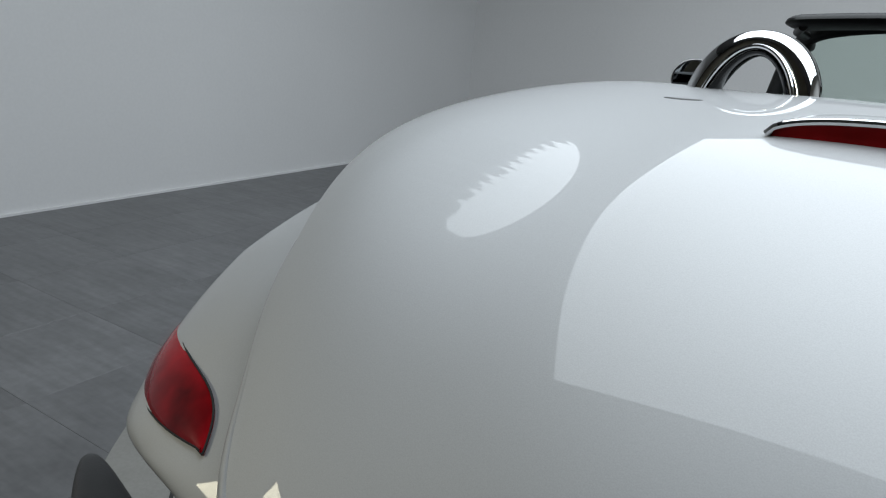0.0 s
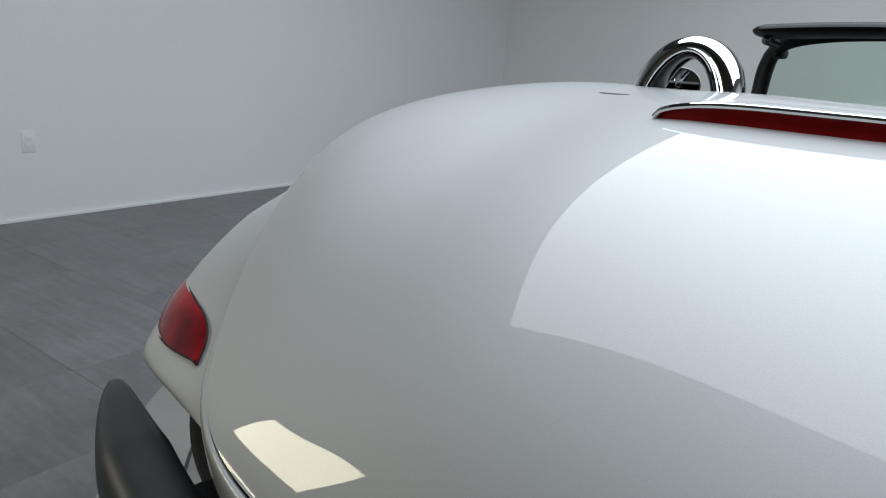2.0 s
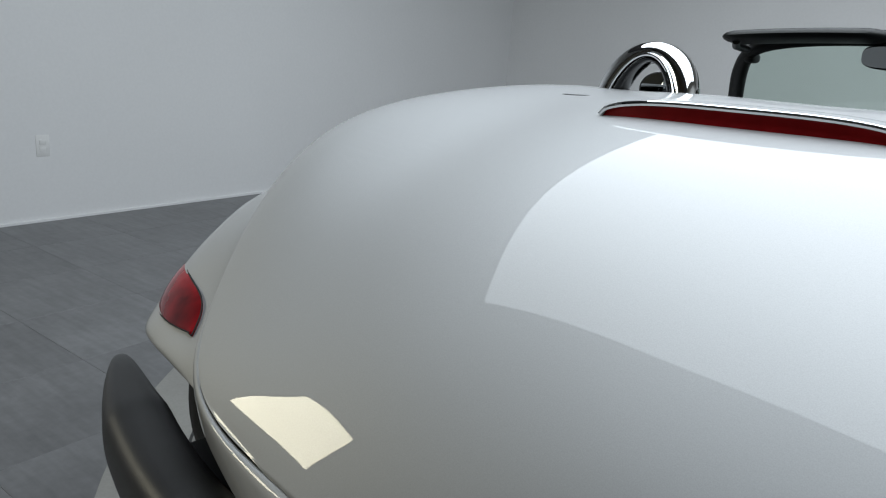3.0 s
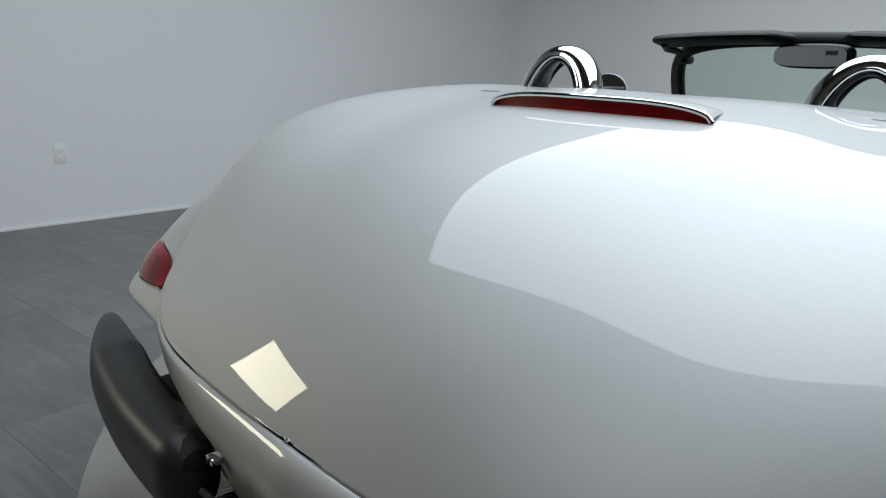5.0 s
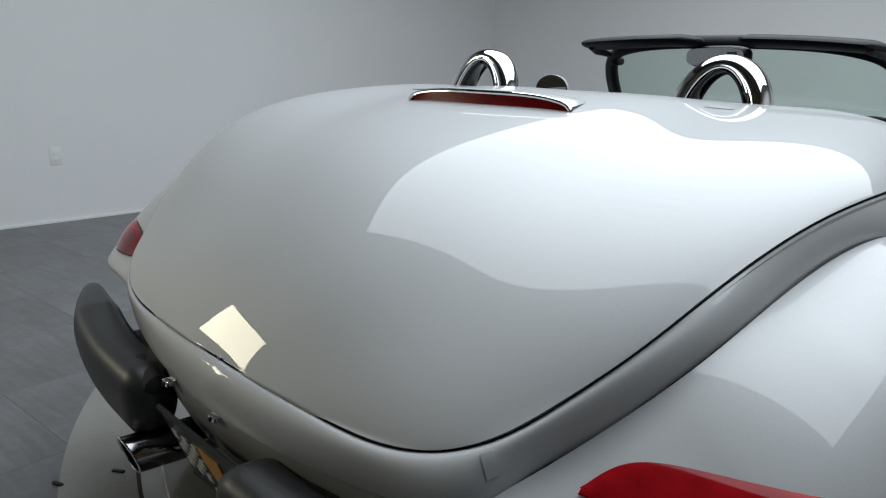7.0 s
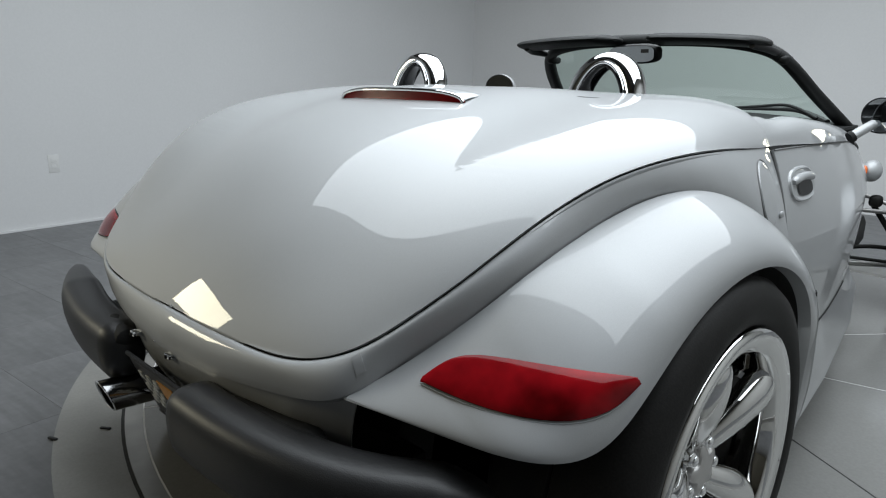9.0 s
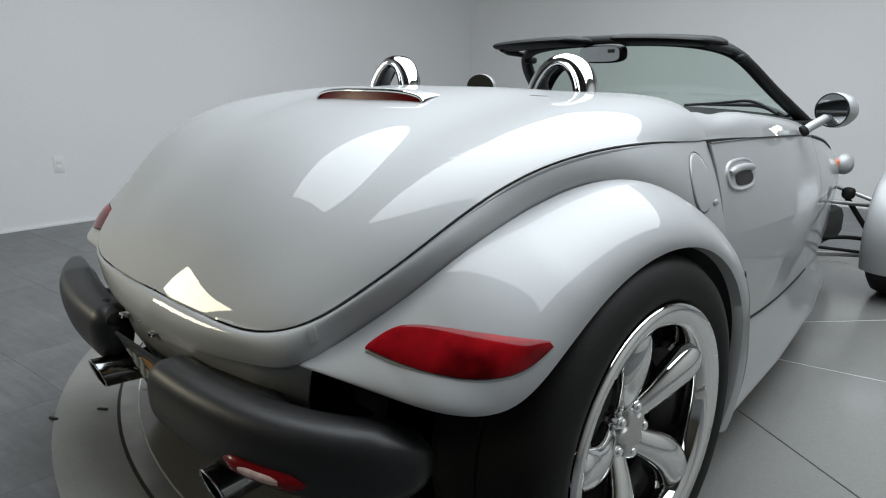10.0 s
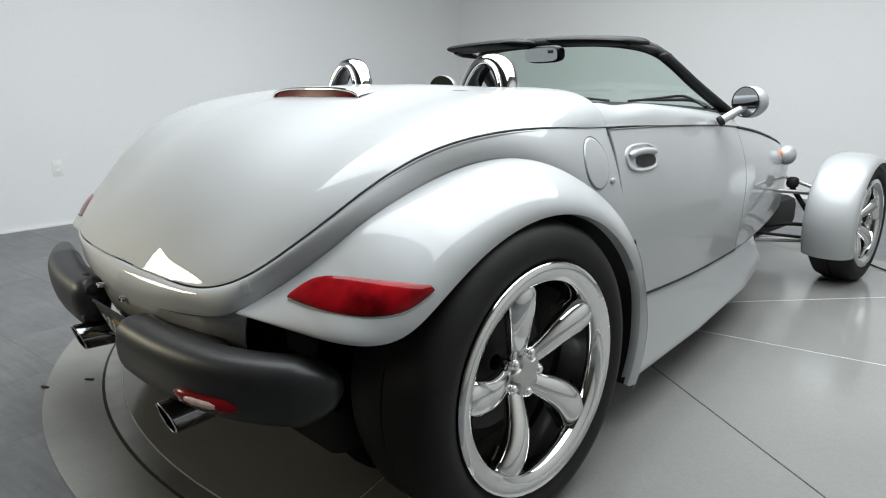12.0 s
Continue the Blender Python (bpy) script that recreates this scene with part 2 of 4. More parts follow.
room_box("ceiling", -0.15, ROOM_W + 0.15, -ROOM_D - 0.15, 0.15, CEIL, CEIL + 0.15, CEILING, "plain dark painted showroom ceiling", "ceiling")
floor = room_box("floor", -0.15, ROOM_W + 0.15, -ROOM_D - 0.15, 0.15, -0.2, -0.004, TILE, "grey stone-look tiled showroom floor", "floor")
for nm, a in (("trim_west", (0.0, 0.012, -ROOM_D, 0.0)), ("trim_north", (0.012, ROOM_W, -0.012, 0.0))):
    room_box(nm, *a, 0, 0.012, WALL, "thin white trim strip along the foot of the wall", "trim")

# turntable let into the floor
TC = Vector((0.0, 1.42, 0.0))
SEAMS = [51, 11.5, -31.8, -73, -114, -154, 166, 128, 90]


def disc_ring(r0, r1, z0, z1, sides=160):
    a = np.linspace(0, 2 * np.pi, sides, endpoint=False)
    prof = [(r0, z0), (r0, z1), (r1, z1), (r1, z0)]
    p = np.stack([np.stack([TC.x + r * np.cos(a), TC.y + r * np.sin(a), 0 * a + z], -1) for r, z in prof], 1)
    return sheet(p, wrap_rows=True, wrap_cols=True)


turntable = thing("turntable", (TC.x, TC.y, 0), "flush round car turntable with grey panels and fine pale seams", "turntable", kind="structure")


def local(geo, base):
    return np.asarray(geo[0]) - np.asarray(base), geo[1]


part("rim_gap", local(disc_ring(1.975, 1.985, -0.01, 0.0015), TC), JOINT, turntable, "dark gap round the turntable")
part("outer_ring", local(disc_ring(1.985, 2.16, -0.01, 0.003), TC), RING, turntable, "grey ring of floor round the turntable")
part("edge_ring", local(disc_ring(1.925, 1.975, -0.01, 0.005), TC), STEEL, turntable, "pale metal edge of the turntable")
for k, a0 in enumerate(SEAMS):
    a1 = SEAMS[(k + 1) % len(SEAMS)]
    while a1 > a0:
        a1 -= 360
    span = np.radians(np.linspace(a1, a0, 14))
    rr = np.array([0.05, 0.7, 1.3, 1.92])
    top = []
    for r in rr:
        trim_a = 0.003 / r
        sp = np.linspace(span[0] + trim_a, span[-1] - trim_a, 14)
        top.append(np.stack([r * np.cos(sp), r * np.sin(sp), 0 * sp + 0.005], -1))
    part("panel", shell(np.array(top), -0.012), TABLE, turntable, smooth=False)
# one seam looks dark from the light's direction; a dark strip paints that
dark_seam = np.radians(-31.8)
part("dark_seam", tube([(r * math.cos(dark_seam), r * math.sin(dark_seam), 0.0035) for r in (0.3, 1.1, 1.92)], 0.0036, 6, flat=0.5), JOINT, turntable, "dark strip painted over one seam for its shaded look")
part("bed", local(disc_ring(0.01, 1.93, -0.01, 0.0042), TC), WHITE_PLASTIC, turntable, "pale filling of the seams")

# wall outlet
ou = Vector((-3.775, 0.36, 0.42))
d_out = (ou - WEST_A)
ou = WEST_A + along * d_out.dot(along)
outlet = thing("wall_outlet", (ou.x, ou.y, 0.42), "small white plastic power outlet on the white wall", "outlet")
outlet.rotation_euler = (0, 0, TURN)
part("plate", block(0.0, 0.0025, -0.035, 0.035, -0.058, 0.058, 0.001), WHITE_PLASTIC, outlet)
for dz in (-0.02, 0.02):
    part("socket", block(0.0025, 0.0035, -0.017, 0.017, dz - 0.014, dz + 0.014, 0.001), WHITE_PLASTIC, outlet)

# ================================================================ the car
# x to its right, y forward from the rear axle, z up from the floor
car = thing("roadster", (0, 0, 0), "silver two-seat hot-rod style roadster with open top", "car")

# line of the deck lid's gap, from the middle of the tail to the door
LID = [(0, -0.561, 0.586), (0.222, -0.551, 0.583), (0.402, -0.53, 0.596), (0.488, -0.488, 0.631), (0.542, -0.43, 0.682), (0.588, -0.366, 0.739),
       (0.638, -0.267, 0.816), (0.68, -0.152, 0.875), (0.713, -0.015, 0.905), (0.725, 0.121, 0.912), (0.718, 0.297, 0.908), (0.697, 0.489, 0.9)]
LID_LINE = spl(LID, 330, even=True)


# the lid is a rounded shell about CORE: an ellipsoid with smooth swellings set out over a quarter of it and mirrored
CORE, REACH, SPREAD = np.array([0, 0.50, 0.50]), np.array([0.76, 1.09, 0.50]), 0.29
SWELL_AT = []
for el in np.radians([-3, 9, 21, 33, 45, 57, 69, 83]):
    n = max(1, int(round(math.cos(el) * math.pi * 0.56 / 0.235)))
    for a in np.linspace(-0.06, math.pi / 2, n + 1 if el < 1.3 else 2):
        SWELL_AT.append((math.cos(el) * math.cos(a), -math.cos(el) * math.sin(a), math.sin(el)))
SWELL_AT = np.array(SWELL_AT)
SWELL_BY = np.array([
    -0.4066, 0.6274, -0.5108, -0.0647, 0.278, -0.1951, 0.1979, -0.0819, 0.5905, -0.952,
    0.8845, -0.0715, -0.0471, 0.1565, -0.1538, 0.0585, -0.6648, 1.1316, -0.9124, 0.2638,
    0.0516, -0.0995, 0.1059, -0.0488, 0.1506, -0.4867, 0.5992, -0.1217, 0.0739, -0.0384,
    0.007, 0.1428, 0.2751, -0.0766, 0.0289, -0.0005, 0.0066, 0.0235, -0.0951, 0.0457,
    0.0237, 0.0026, 0.0145, 0.091, -0.0367, 0.0022, -0.0761, 0.0445])


def beyond(p):
    """How far points lie outside the lid's surface, in parts of its reach."""
    v = (np.asarray(p, float) - CORE) / REACH
    r = np.linalg.norm(v, axis=-1)
    q = v / r[..., None]
    near = np.exp(-((q[..., None, :] - SWELL_AT) ** 2).sum(-1) / SPREAD ** 2) + np.exp(-((q[..., None, :] * np.array([-1, 1, 1]) - SWELL_AT) ** 2).sum(-1) / SPREAD ** 2)
    return r - 1 - near @ SWELL_BY


def halve(f, lo, hi, steps=26):
    """Where f passes from inside to outside between lo and hi."""
    for _ in range(steps):
        mid = (lo + hi) / 2
        out = f(mid) > 0
        lo, hi = np.where(out, lo, mid), np.where(out, mid, hi)
    return (lo + hi) / 2


def deck_z(x, y):
    return float(halve(lambda z: beyond(np.array([x, y, float(z)])), np.float64(0.62), np.float64(1.15)))


def lid_row(y, r):
    """Points across the car at the length y, from edge to edge as r runs from -1 to 1."""
    r = np.asarray(r, float)
    w = np.interp(y, LID_LINE[:, 1], LID_LINE[:, 0])
    base = np.array([0, y, np.interp(y, LID_LINE[:, 1], LID_LINE[:, 2])])
    h = max(float(halve(lambda z: beyond(base + np.array([0, 0, float(z)])), np.float64(0.0), np.float64(0.6))), 0.0005)
    way = np.stack([w * np.sin(r * np.pi / 2), 0 * r, h * np.cos(r * np.pi / 2)], -1)
    k = halve(lambda q: beyond(base + way * q[:, None]), 0 * r + 0.4, 0 * r + 1.8)
    side = np.array([-1.0, 1.0])
    rim = halve(lambda q: beyond(base + np.stack([w * side, 0 * side, 0 * side], -1) * q[:, None]), 0 * side + 0.4, 0 * side + 1.8)[1]
    k = k * (1 + (1 / rim - 1) * np.abs(r) ** 40)
    return base + way * k[:, None]


ys = -0.561 + (0.489 - -0.561) * np.linspace(0, 1, 170) ** 1.7
lid_grid = np.array([lid_row(y, np.linspace(-1, 1, 161)) for y in ys[1:]])
part("deck_lid", shell(lid_grid, -0.006), PAINT, car, "silver painted rear deck lid, glossy and domed", angle=60)

# dark seal in the gap round the lid
edge = np.vstack([flip_x(LID_LINE)[::-1], LID_LINE[1:]])
edge_out = edge - np.array([0, 0, 0.004])
part("lid_seal", tube(edge_out[::4], 0.0030, 8), BLACK_GAP, car, "black rubber seal in the gap of the lid")

# tail roll and quarter panels: from the gap down to the fender
TIP = (0.496, -0.522, 0.564)
FEND_K = [TIP, (0.533, -0.467, 0.599), (0.576, -0.410, 0.646), (0.620, -0.356, 0.699), (0.658, -0.291, 0.754), (0.690, -0.167, 0.813), (0.724, -0.021, 0.850),
          (0.764, 0.133, 0.836), (0.820, 0.278, 0.756), (0.862, 0.392, 0.630), (0.856, 0.485, 0.470), (0.838, 0.545, 0.320), (0.810, 0.560, 0.165)]
FEND_L = [(0.498, -0.527, 0.559), (0.649, -0.489, 0.551), (0.774, -0.455, 0.549), (0.838, -0.385, 0.558), (0.858, -0.296, 0.614), (0.860, -0.166, 0.689), (0.866, -0.008, 0.735),
          (0.876, 0.156, 0.720), (0.876, 0.308, 0.635), (0.856, 0.436, 0.513), (0.842, 0.488, 0.410), (0.829, 0.508, 0.290), (0.803, 0.515, 0.165)]
# the other side sits a little further forward at the tail
FEND_L_FAR = [(0.506, -0.497, 0.558), (0.640, -0.478, 0.556), (0.774, -0.449, 0.550)] + FEND_L[3:]
BELT = [(0, -0.590, 0.514), (0.2, -0.580, 0.518), (0.38, -0.558, 0.535), TIP] + [tuple(np.array(p) + np.array([-0.004, 0, -0.004])) for p in FEND_K[1:7]] + \
       [(0.750, 0.12, 0.82), (0.765, 0.24, 0.76), (0.770, 0.36, 0.66), (0.775, 0.50, 0.58)]
BELT_FAR = [BELT[0], (0.2, -0.574, 0.520), (0.365, -0.545, 0.540), (0.488, -0.500, 0.566)] + BELT[4:]


def quarter_grid(sx):
    n = 110
    a = spl(LID, n, even=True)
    tan = np.gradient(a, axis=0)
    out = np.stack([tan[:, 1], -tan[:, 0], 0 * tan[:, 0]], -1)
    out /= np.linalg.norm(out, axis=1, keepdims=True)
    a = a + out * 0.0030 - np.array([0, 0, 0.0010])
    b = spl(BELT if sx > 0 else BELT_FAR, n, even=True)
    chord = np.linalg.norm(b - a, axis=1)
    rise = np.array([0, 0, 1.0])
    # a tight roll round the tail, nearly flat along the fender, swelling gently towards the door
    tail = np.interp(a[:, 1], [-0.46, -0.20], [1.0, 0.0])[:, None]
    door_end = np.interp(a[:, 1], [0.0, 0.28], [0.0, 1.0])[:, None]
    swell = (np.clip(chord * 0.26, 0.008, 0.028)[:, None] * door_end + 0.008 * (1 - door_end))
    m1 = a + (b - a) * 0.30 * (1 - tail) + out * (swell * (1 - tail) + (0.019 if sx > 0 else 0.014) * tail) + rise * 0.003 * tail
    m2 = b + (a - b) * 0.30 * (1 - tail) + out * (swell * (1 - tail) + 0.004 * tail) + rise * 0.026 * tail
    u = np.linspace(0, 1, 20)[None, :, None]
    p = (1 - u) ** 3 * a[:, None] + 3 * u * (1 - u) ** 2 * m1[:, None] + 3 * u ** 2 * (1 - u) * m2[:, None] + u ** 3 * b[:, None]
    under = b - out * 0.020 * tail - rise * (0.006 + 0.006 * tail)
    p = np.concatenate([p, under[:, None]], 1)
    lip = a + np.array([0, 0, -0.012]) - out * 0.002
    p = np.concatenate([lip[:, None], p], 1)
    return p * np.array([sx, 1, 1])


roll_grid = np.concatenate([quarter_grid(-1)[::-1], quarter_grid(1)[1:]])
part("tail_roll", shell(roll_grid, 0.004), PAINT, car, "silver tail roll running into the quarter panels", angle=50)

# narrow seam cover on the tail roll
g = quarter_grid(1)
patch = g[33:35, 6:15] + normals(g)[33:35, 6:15] * -0.0015
part("seam_cover", shell(patch, 0.001), PAINT, car, "narrow silver seam cover on the tail roll")


# rear fenders
def fender_grid(sx, rows=110, cols=26):
    k, l = spl(FEND_K if sx > 0 else [(0.506, -0.492, 0.564)] + FEND_K[1:], rows), spl(FEND_L if sx > 0 else FEND_L_FAR, rows)
    c = np.array([0.62, 0.02, 0.46])
    chord = l - k
    mid = (k + l) / 2
    ln = np.linalg.norm(chord, axis=1, keepdims=True)
    away = mid - c
    away -= chord * ((away * chord).sum(1) / np.maximum((chord ** 2).sum(1), 1e-9))[:, None]
    away /= np.maximum(np.linalg.norm(away, axis=1, keepdims=True), 1e-6)
    ease = np.interp(mid[:, 1], [-0.45, -0.36, -0.22, 0.1], [0.55, 1.3, 1.85, 1.12])[:, None]
    m1, m2 = k + chord * 0.30 + away * ln * 0.11 * ease, k + chord * 0.88 + away * ln * 0.17 * ease
    inner = k + np.array([-0.012, 0, -0.03]) * np.interp(np.arange(rows), [0, 14], [0.1, 1.0])[:, None]
    u = np.linspace(0, 1, cols)[None, :, None]
    p = (1 - u) ** 3 * k[:, None] + 3 * u * (1 - u) ** 2 * m1[:, None] + 3 * u ** 2 * (1 - u) * m2[:, None] + u ** 3 * l[:, None]
    roll_in = l + np.array([-0.022, 0, 0.0]) - away * 0.004
    p = np.concatenate([inner[:, None], p, roll_in[:, None]], 1)
    return p * np.array([sx, 1, 1])


for sx in (1, -0.98):
    part("rear_fender", shell(fender_grid(sx), 0.003 * np.sign(sx)), PAINT, car, "silver bulging rear fender", angle=60)

# tail lamps let into the fenders
TAIL_UP = [(0.592, -0.460, 0.606), (0.619, -0.424, 0.641), (0.684, -0.399, 0.647), (0.770, -0.360, 0.641), (0.850, -0.312, 0.647)]
TAIL_LOW_FAR = [(0.598, -0.452, 0.601), (0.690, -0.436, 0.580), (0.790, -0.405, 0.574), (0.852, -0.362, 0.580), (0.868, -0.310, 0.632)]
TAIL_LOW = [(0.592, -0.462, 0.603), (0.684, -0.446, 0.589), (0.780, -0.415, 0.590), (0.834, -0.362, 0.604), (0.854, -0.310, 0.641)]


def on_fender(points, lift, sx):
    g = fender_grid(sx, 220, 60)[:, 1:-1] * np.array([1 / sx, 1, 1])
    nn = normals(g)
    flat, nf = g.reshape(-1, 3), nn.reshape(-1, 3)
    out = []
    for p in points:
        d = ((flat - p) ** 2).sum(1)
        near = np.argsort(d)[:6]
        w = 1 / (d[near] + 1e-6)
        w /= w.sum()
        n_ = (nf[near] * w[:, None]).sum(0)
        n_ /= np.linalg.norm(n_)
        if n_ @ (np.array(p) - np.array([0.62, 0.02, 0.46])) < 0:
            n_ = -n_
        out.append((flat[near] * w[:, None]).sum(0) + n_ * lift)
    return np.array(out)


def lens_for(sx):
    tu, tl = spl(TAIL_UP, 36), spl(TAIL_LOW if sx > 0 else TAIL_LOW_FAR, 36)
    uu = np.linspace(0, 1, 14)[None, :, None]
    base = tu[:, None] * (1 - uu) + tl[:, None] * uu
    g = on_fender(base.reshape(-1, 3), 0.0030, sx).reshape(base.shape)
    for _ in range(12):
        inner_pts = (g[:-2, 1:-1] + g[2:, 1:-1] + g[1:-1, :-2] + g[1:-1, 2:]) / 4
        for edge_k in (0, -1, 0, -1, 0, -1):
            g[1:-1, edge_k] = g[1:-1, edge_k] * 0.5 + (g[:-2, edge_k] + g[2:, edge_k]) * 0.25
        g[1:-1, 1:-1] = inner_pts
    dome = 4 * uu * (1 - uu) * np.sin(np.linspace(0.05, 0.95, 36) * np.pi)[:, None, None]
    n_ = normals(g)
    n_ *= np.sign((n_ * (g - np.array([0.62, 0.02, 0.46]))).sum(-1))[..., None]
    return (g + n_ * dome * 0.004) * np.array([sx, 1, 1])


for sx in (1, -0.98):
    lens_grid = lens_for(sx)
    rim_path = np.vstack([lens_grid[:, 0], lens_grid[::-1, -1], lens_grid[:1, 0]])
    lamp = part("tail_lamp", shell(lens_grid, -0.003), RED_LENS, car, "dark red tail lamp lens in the fender")
    part("gasket", tube(rim_path[::2], 0.0014, 6, caps=False), BLACK_GAP, lamp, "thin black gasket")
    if sx > 0:
        part("bright_rim", tube(lens_grid[:, -1] + np.array([0.001, -0.002, -0.0035]), 0.0012, 6), PAINT, lamp, "thin pale rim under the lens")

# rear valance under the tail roll
vx = np.linspace(-0.40, 0.50, 60)
v_at = [0, .2, .38, .44, .50]
vt = np.stack([vx, np.interp(np.abs(vx), v_at, [-.572, -.563, -.543, -.526, -.506]), np.interp(np.abs(vx), v_at, [.509, .513, .529, .541, .558])], -1)
vt[:, 1] += np.interp(vx, [-0.40, -0.15], [0.030, 0.0])
vb = vt * np.array([0.90, 0.93, 0]) + np.array([0, 0.0, 0.385])
vgrid = np.stack([vt + (vb - vt) * s + np.array([0, -0.012 * math.sin(s * math.pi), 0]) for s in np.linspace(0, 1, 10)], 1)
part("rear_valance", shell(vgrid, 0.004), PAINT, car, "silver lower tail panel in shade")
for sx in (1, -1):
    slot_run = 0.26 if sx > 0 else 0.12
    slot = [(sx * (0.20 + slot_run * s), np.interp(0.20 + slot_run * s, [0, .2, .38, .5], [-.585, -.576, -.556, -.525]), 0.462 + 0.01 * s) for s in np.linspace(0, 1, 12)]
    part("bumper_slot", tube(slot, np.interp(np.linspace(0, 1, 12), [0, .1, .9, 1], [.008, .024, .024, .008]), 12, flat=1.0), BLACK_GAP, car, "black opening behind the bumper")

# dark floor pan, wheel wells and chassis
part("floor_pan", block(-0.50, 0.56, -0.34, 1.55, 0.17, 0.30, 0.03), BLACK_METAL, car, "black underside of the car")
part("chassis_nose", block(-0.32, 0.32, 1.55, 3.3, 0.17, 0.36, 0.05), BLACK_METAL, car, "black front chassis")
part("trunk_tub", block(-0.42, 0.50, -0.42, 0.40, 0.30, 0.66, 0.05), BLACK_METAL, car)
for sx in (1, -1):
    rim_l = spl(FEND_L[3:], 60)
    arc = np.stack([rim_l * np.array([0, 1, 1]) + np.array([x, 0, 0]) for x in np.linspace(0.50, 0.836, 8)], 1)
    arc[:, -1, 0] = rim_l[:, 0] - 0.012
    part("wheel_well", sheet(arc * np.array([1 if sx > 0 else -0.97, 1, 1])), BLACK_METAL, car, "black wheel well liner")
    part("well_wall", revolve([(0.50 * sx, 0.01), (0.50 * sx, 0.355)], 40, (0, 0.01, 0.36)), BLACK_METAL, car)

# bumpers
BUMPER = {1: [(0.105, -0.602, 0.432), (0.29, -0.602, 0.432), (0.48, -0.575, 0.433), (0.62, -0.515, 0.436), (0.725, -0.435, 0.440)],
          -1: [(-0.200, -0.572, 0.432), (-0.38, -0.564, 0.432), (-0.53, -0.545, 0.435), (-0.69, -0.510, 0.448), (-0.850, -0.458, 0.470)]}
PALE_LENS = material("pale_lens", (0.72, 0.52, 0.47), rough=0.2, stain=0.2, stain_scale=60)
for sx in (1, -1):
    s = np.linspace(0, 1, 44)
    mid = spl(BUMPER[sx], 44)
    r = (0.061 if sx > 0 else 0.060) * np.minimum(1, (s + 0.004) / 0.07) ** 0.40 * np.minimum(1, (1.004 - s) / (0.16 if sx > 0 else 0.36)) ** (0.40 if sx > 0 else 0.52)
    a = np.linspace(0, 2 * np.pi, 40, endpoint=False)
    tan = np.gradient(mid, axis=0)
    tan /= np.linalg.norm(tan, axis=1, keepdims=True)
    side = np.cross(tan, [0, 0, 1.0]) * sx
    cs, sn = np.cos(a), np.sin(a)
    sq = lambda t, e: np.sign(t) * np.abs(t) ** e
    # flat top shelf, a ridge, and a face that falls away below it
    out_d = sq(cs, 0.62) * (0.84 - 0.16 * np.clip(-sn, 0, 1))
    up_d = sq(sn, 0.62) * np.where(sn > 0, 1.0, 1.28) - 0.10 * np.clip(cs, 0, 1) * (sn > 0)
    ring = mid[:, None] + r[:, None, None] * (side[:, None] * out_d[None, :, None] + np.array([0, 0, 1.0]) * up_d[None, :, None])
    v, f = sheet(ring, wrap_cols=True)
    f = list(f) + [tuple(range(40)), tuple(43 * 40 + i for i in range(40))]
    bump = part("rear_bumper", (v, f), GREY_PLASTIC, car, "charcoal grey plastic rear bumper bar", angle=50)
    part("bracket", block(min(sx * 0.28, sx * 0.55), max(sx * 0.28, sx * 0.55), -0.53, -0.40, 0.40, 0.45, 0.012), BLACK_METAL, bump, "black bumper bracket")
    if sx < 0:
        continue
    refl = np.array([mid[k] + side[k] * 0.041 + np.array([0, 0, -0.034]) for k in range(17, 29)])
    lens = part("reflector", tube(refl, np.interp(np.linspace(0, 1, 12), [0, .15, .85, 1], [.006, .019, .019, .006]), 12, flat=0.95), RED_DEEP, bump, "dark red reflector let into the bumper")
    part("reflector_centre", tube(refl[2:-2] + side[20] * 0.010, np.interp(np.linspace(0, 1, 8), [0, .2, .8, 1], [.004, .0115, .0115, .004]), 12, flat=0.9), PALE_LENS, lens, "pale bright centre of the reflector")

# exhaust tips, cut on the slant with the upper edge longer
for sx, p0 in ((1, np.array([0.385, -0.645, 0.328])), (-1, np.array([-0.235, -0.622, 0.335]))):
    p1 = np.array([p0[0] - sx * 0.02, -0.36, 0.335])
    path = np.array([p0 + (p1 - p0) * q for q in np.linspace(0, 1, 8)])

    def slant(geo):
        v = np.array(geo[0])
        w = np.clip((-0.50 - v[:, 1]) / 0.12, 0, 1)
        v[:, 1] -= w * (v[:, 2] - p0[2]) * 0.34
        return v, geo[1]

    tip = part("exhaust_tip", slant(tube(path, 0.037, 28, caps=False)), DARK_CHROME, car, "polished dark chrome exhaust tip")
    part("bore", slant(tube(path, 0.0335, 28, caps=False)), BLACK_METAL, tip, "dark inside of the exhaust tip")
    a = np.linspace(0, 2 * np.pi, 33)
    part("rolled_edge", slant(tube(np.stack([p0[0] + 0.0353 * np.cos(a), 0 * a + p0[1], p0[2] + 0.0353 * np.sin(a)], -1), 0.0024, 8, up=(0, 1, 0), caps=False)), CHROME, tip)

# licence plate with a drawn show badge, between the bumpers
PLATE_BLACK = material("plate_black", (0.012, 0.012, 0.013), rough=0.4)
PLATE_WHITE = material("plate_white", (0.75, 0.75, 0.72), rough=0.4)
PLATE_GOLD = material("plate_gold", (0.75, 0.33, 0.04), rough=0.35)
plate = part("licence_plate", block(-0.155, 0.155, -0.596, -0.590, 0.28, 0.435, 0.004), PLATE_BLACK, car, "black show plate with a gold cup and checked flags")
cup = np.array([[(x * w, -0.5985, z) for x in np.linspace(-1, 1, 5)] for w, z in ((0.020, 0.315), (0.010, 0.330), (0.022, 0.355), (0.032, 0.380), (0.034, 0.417))])
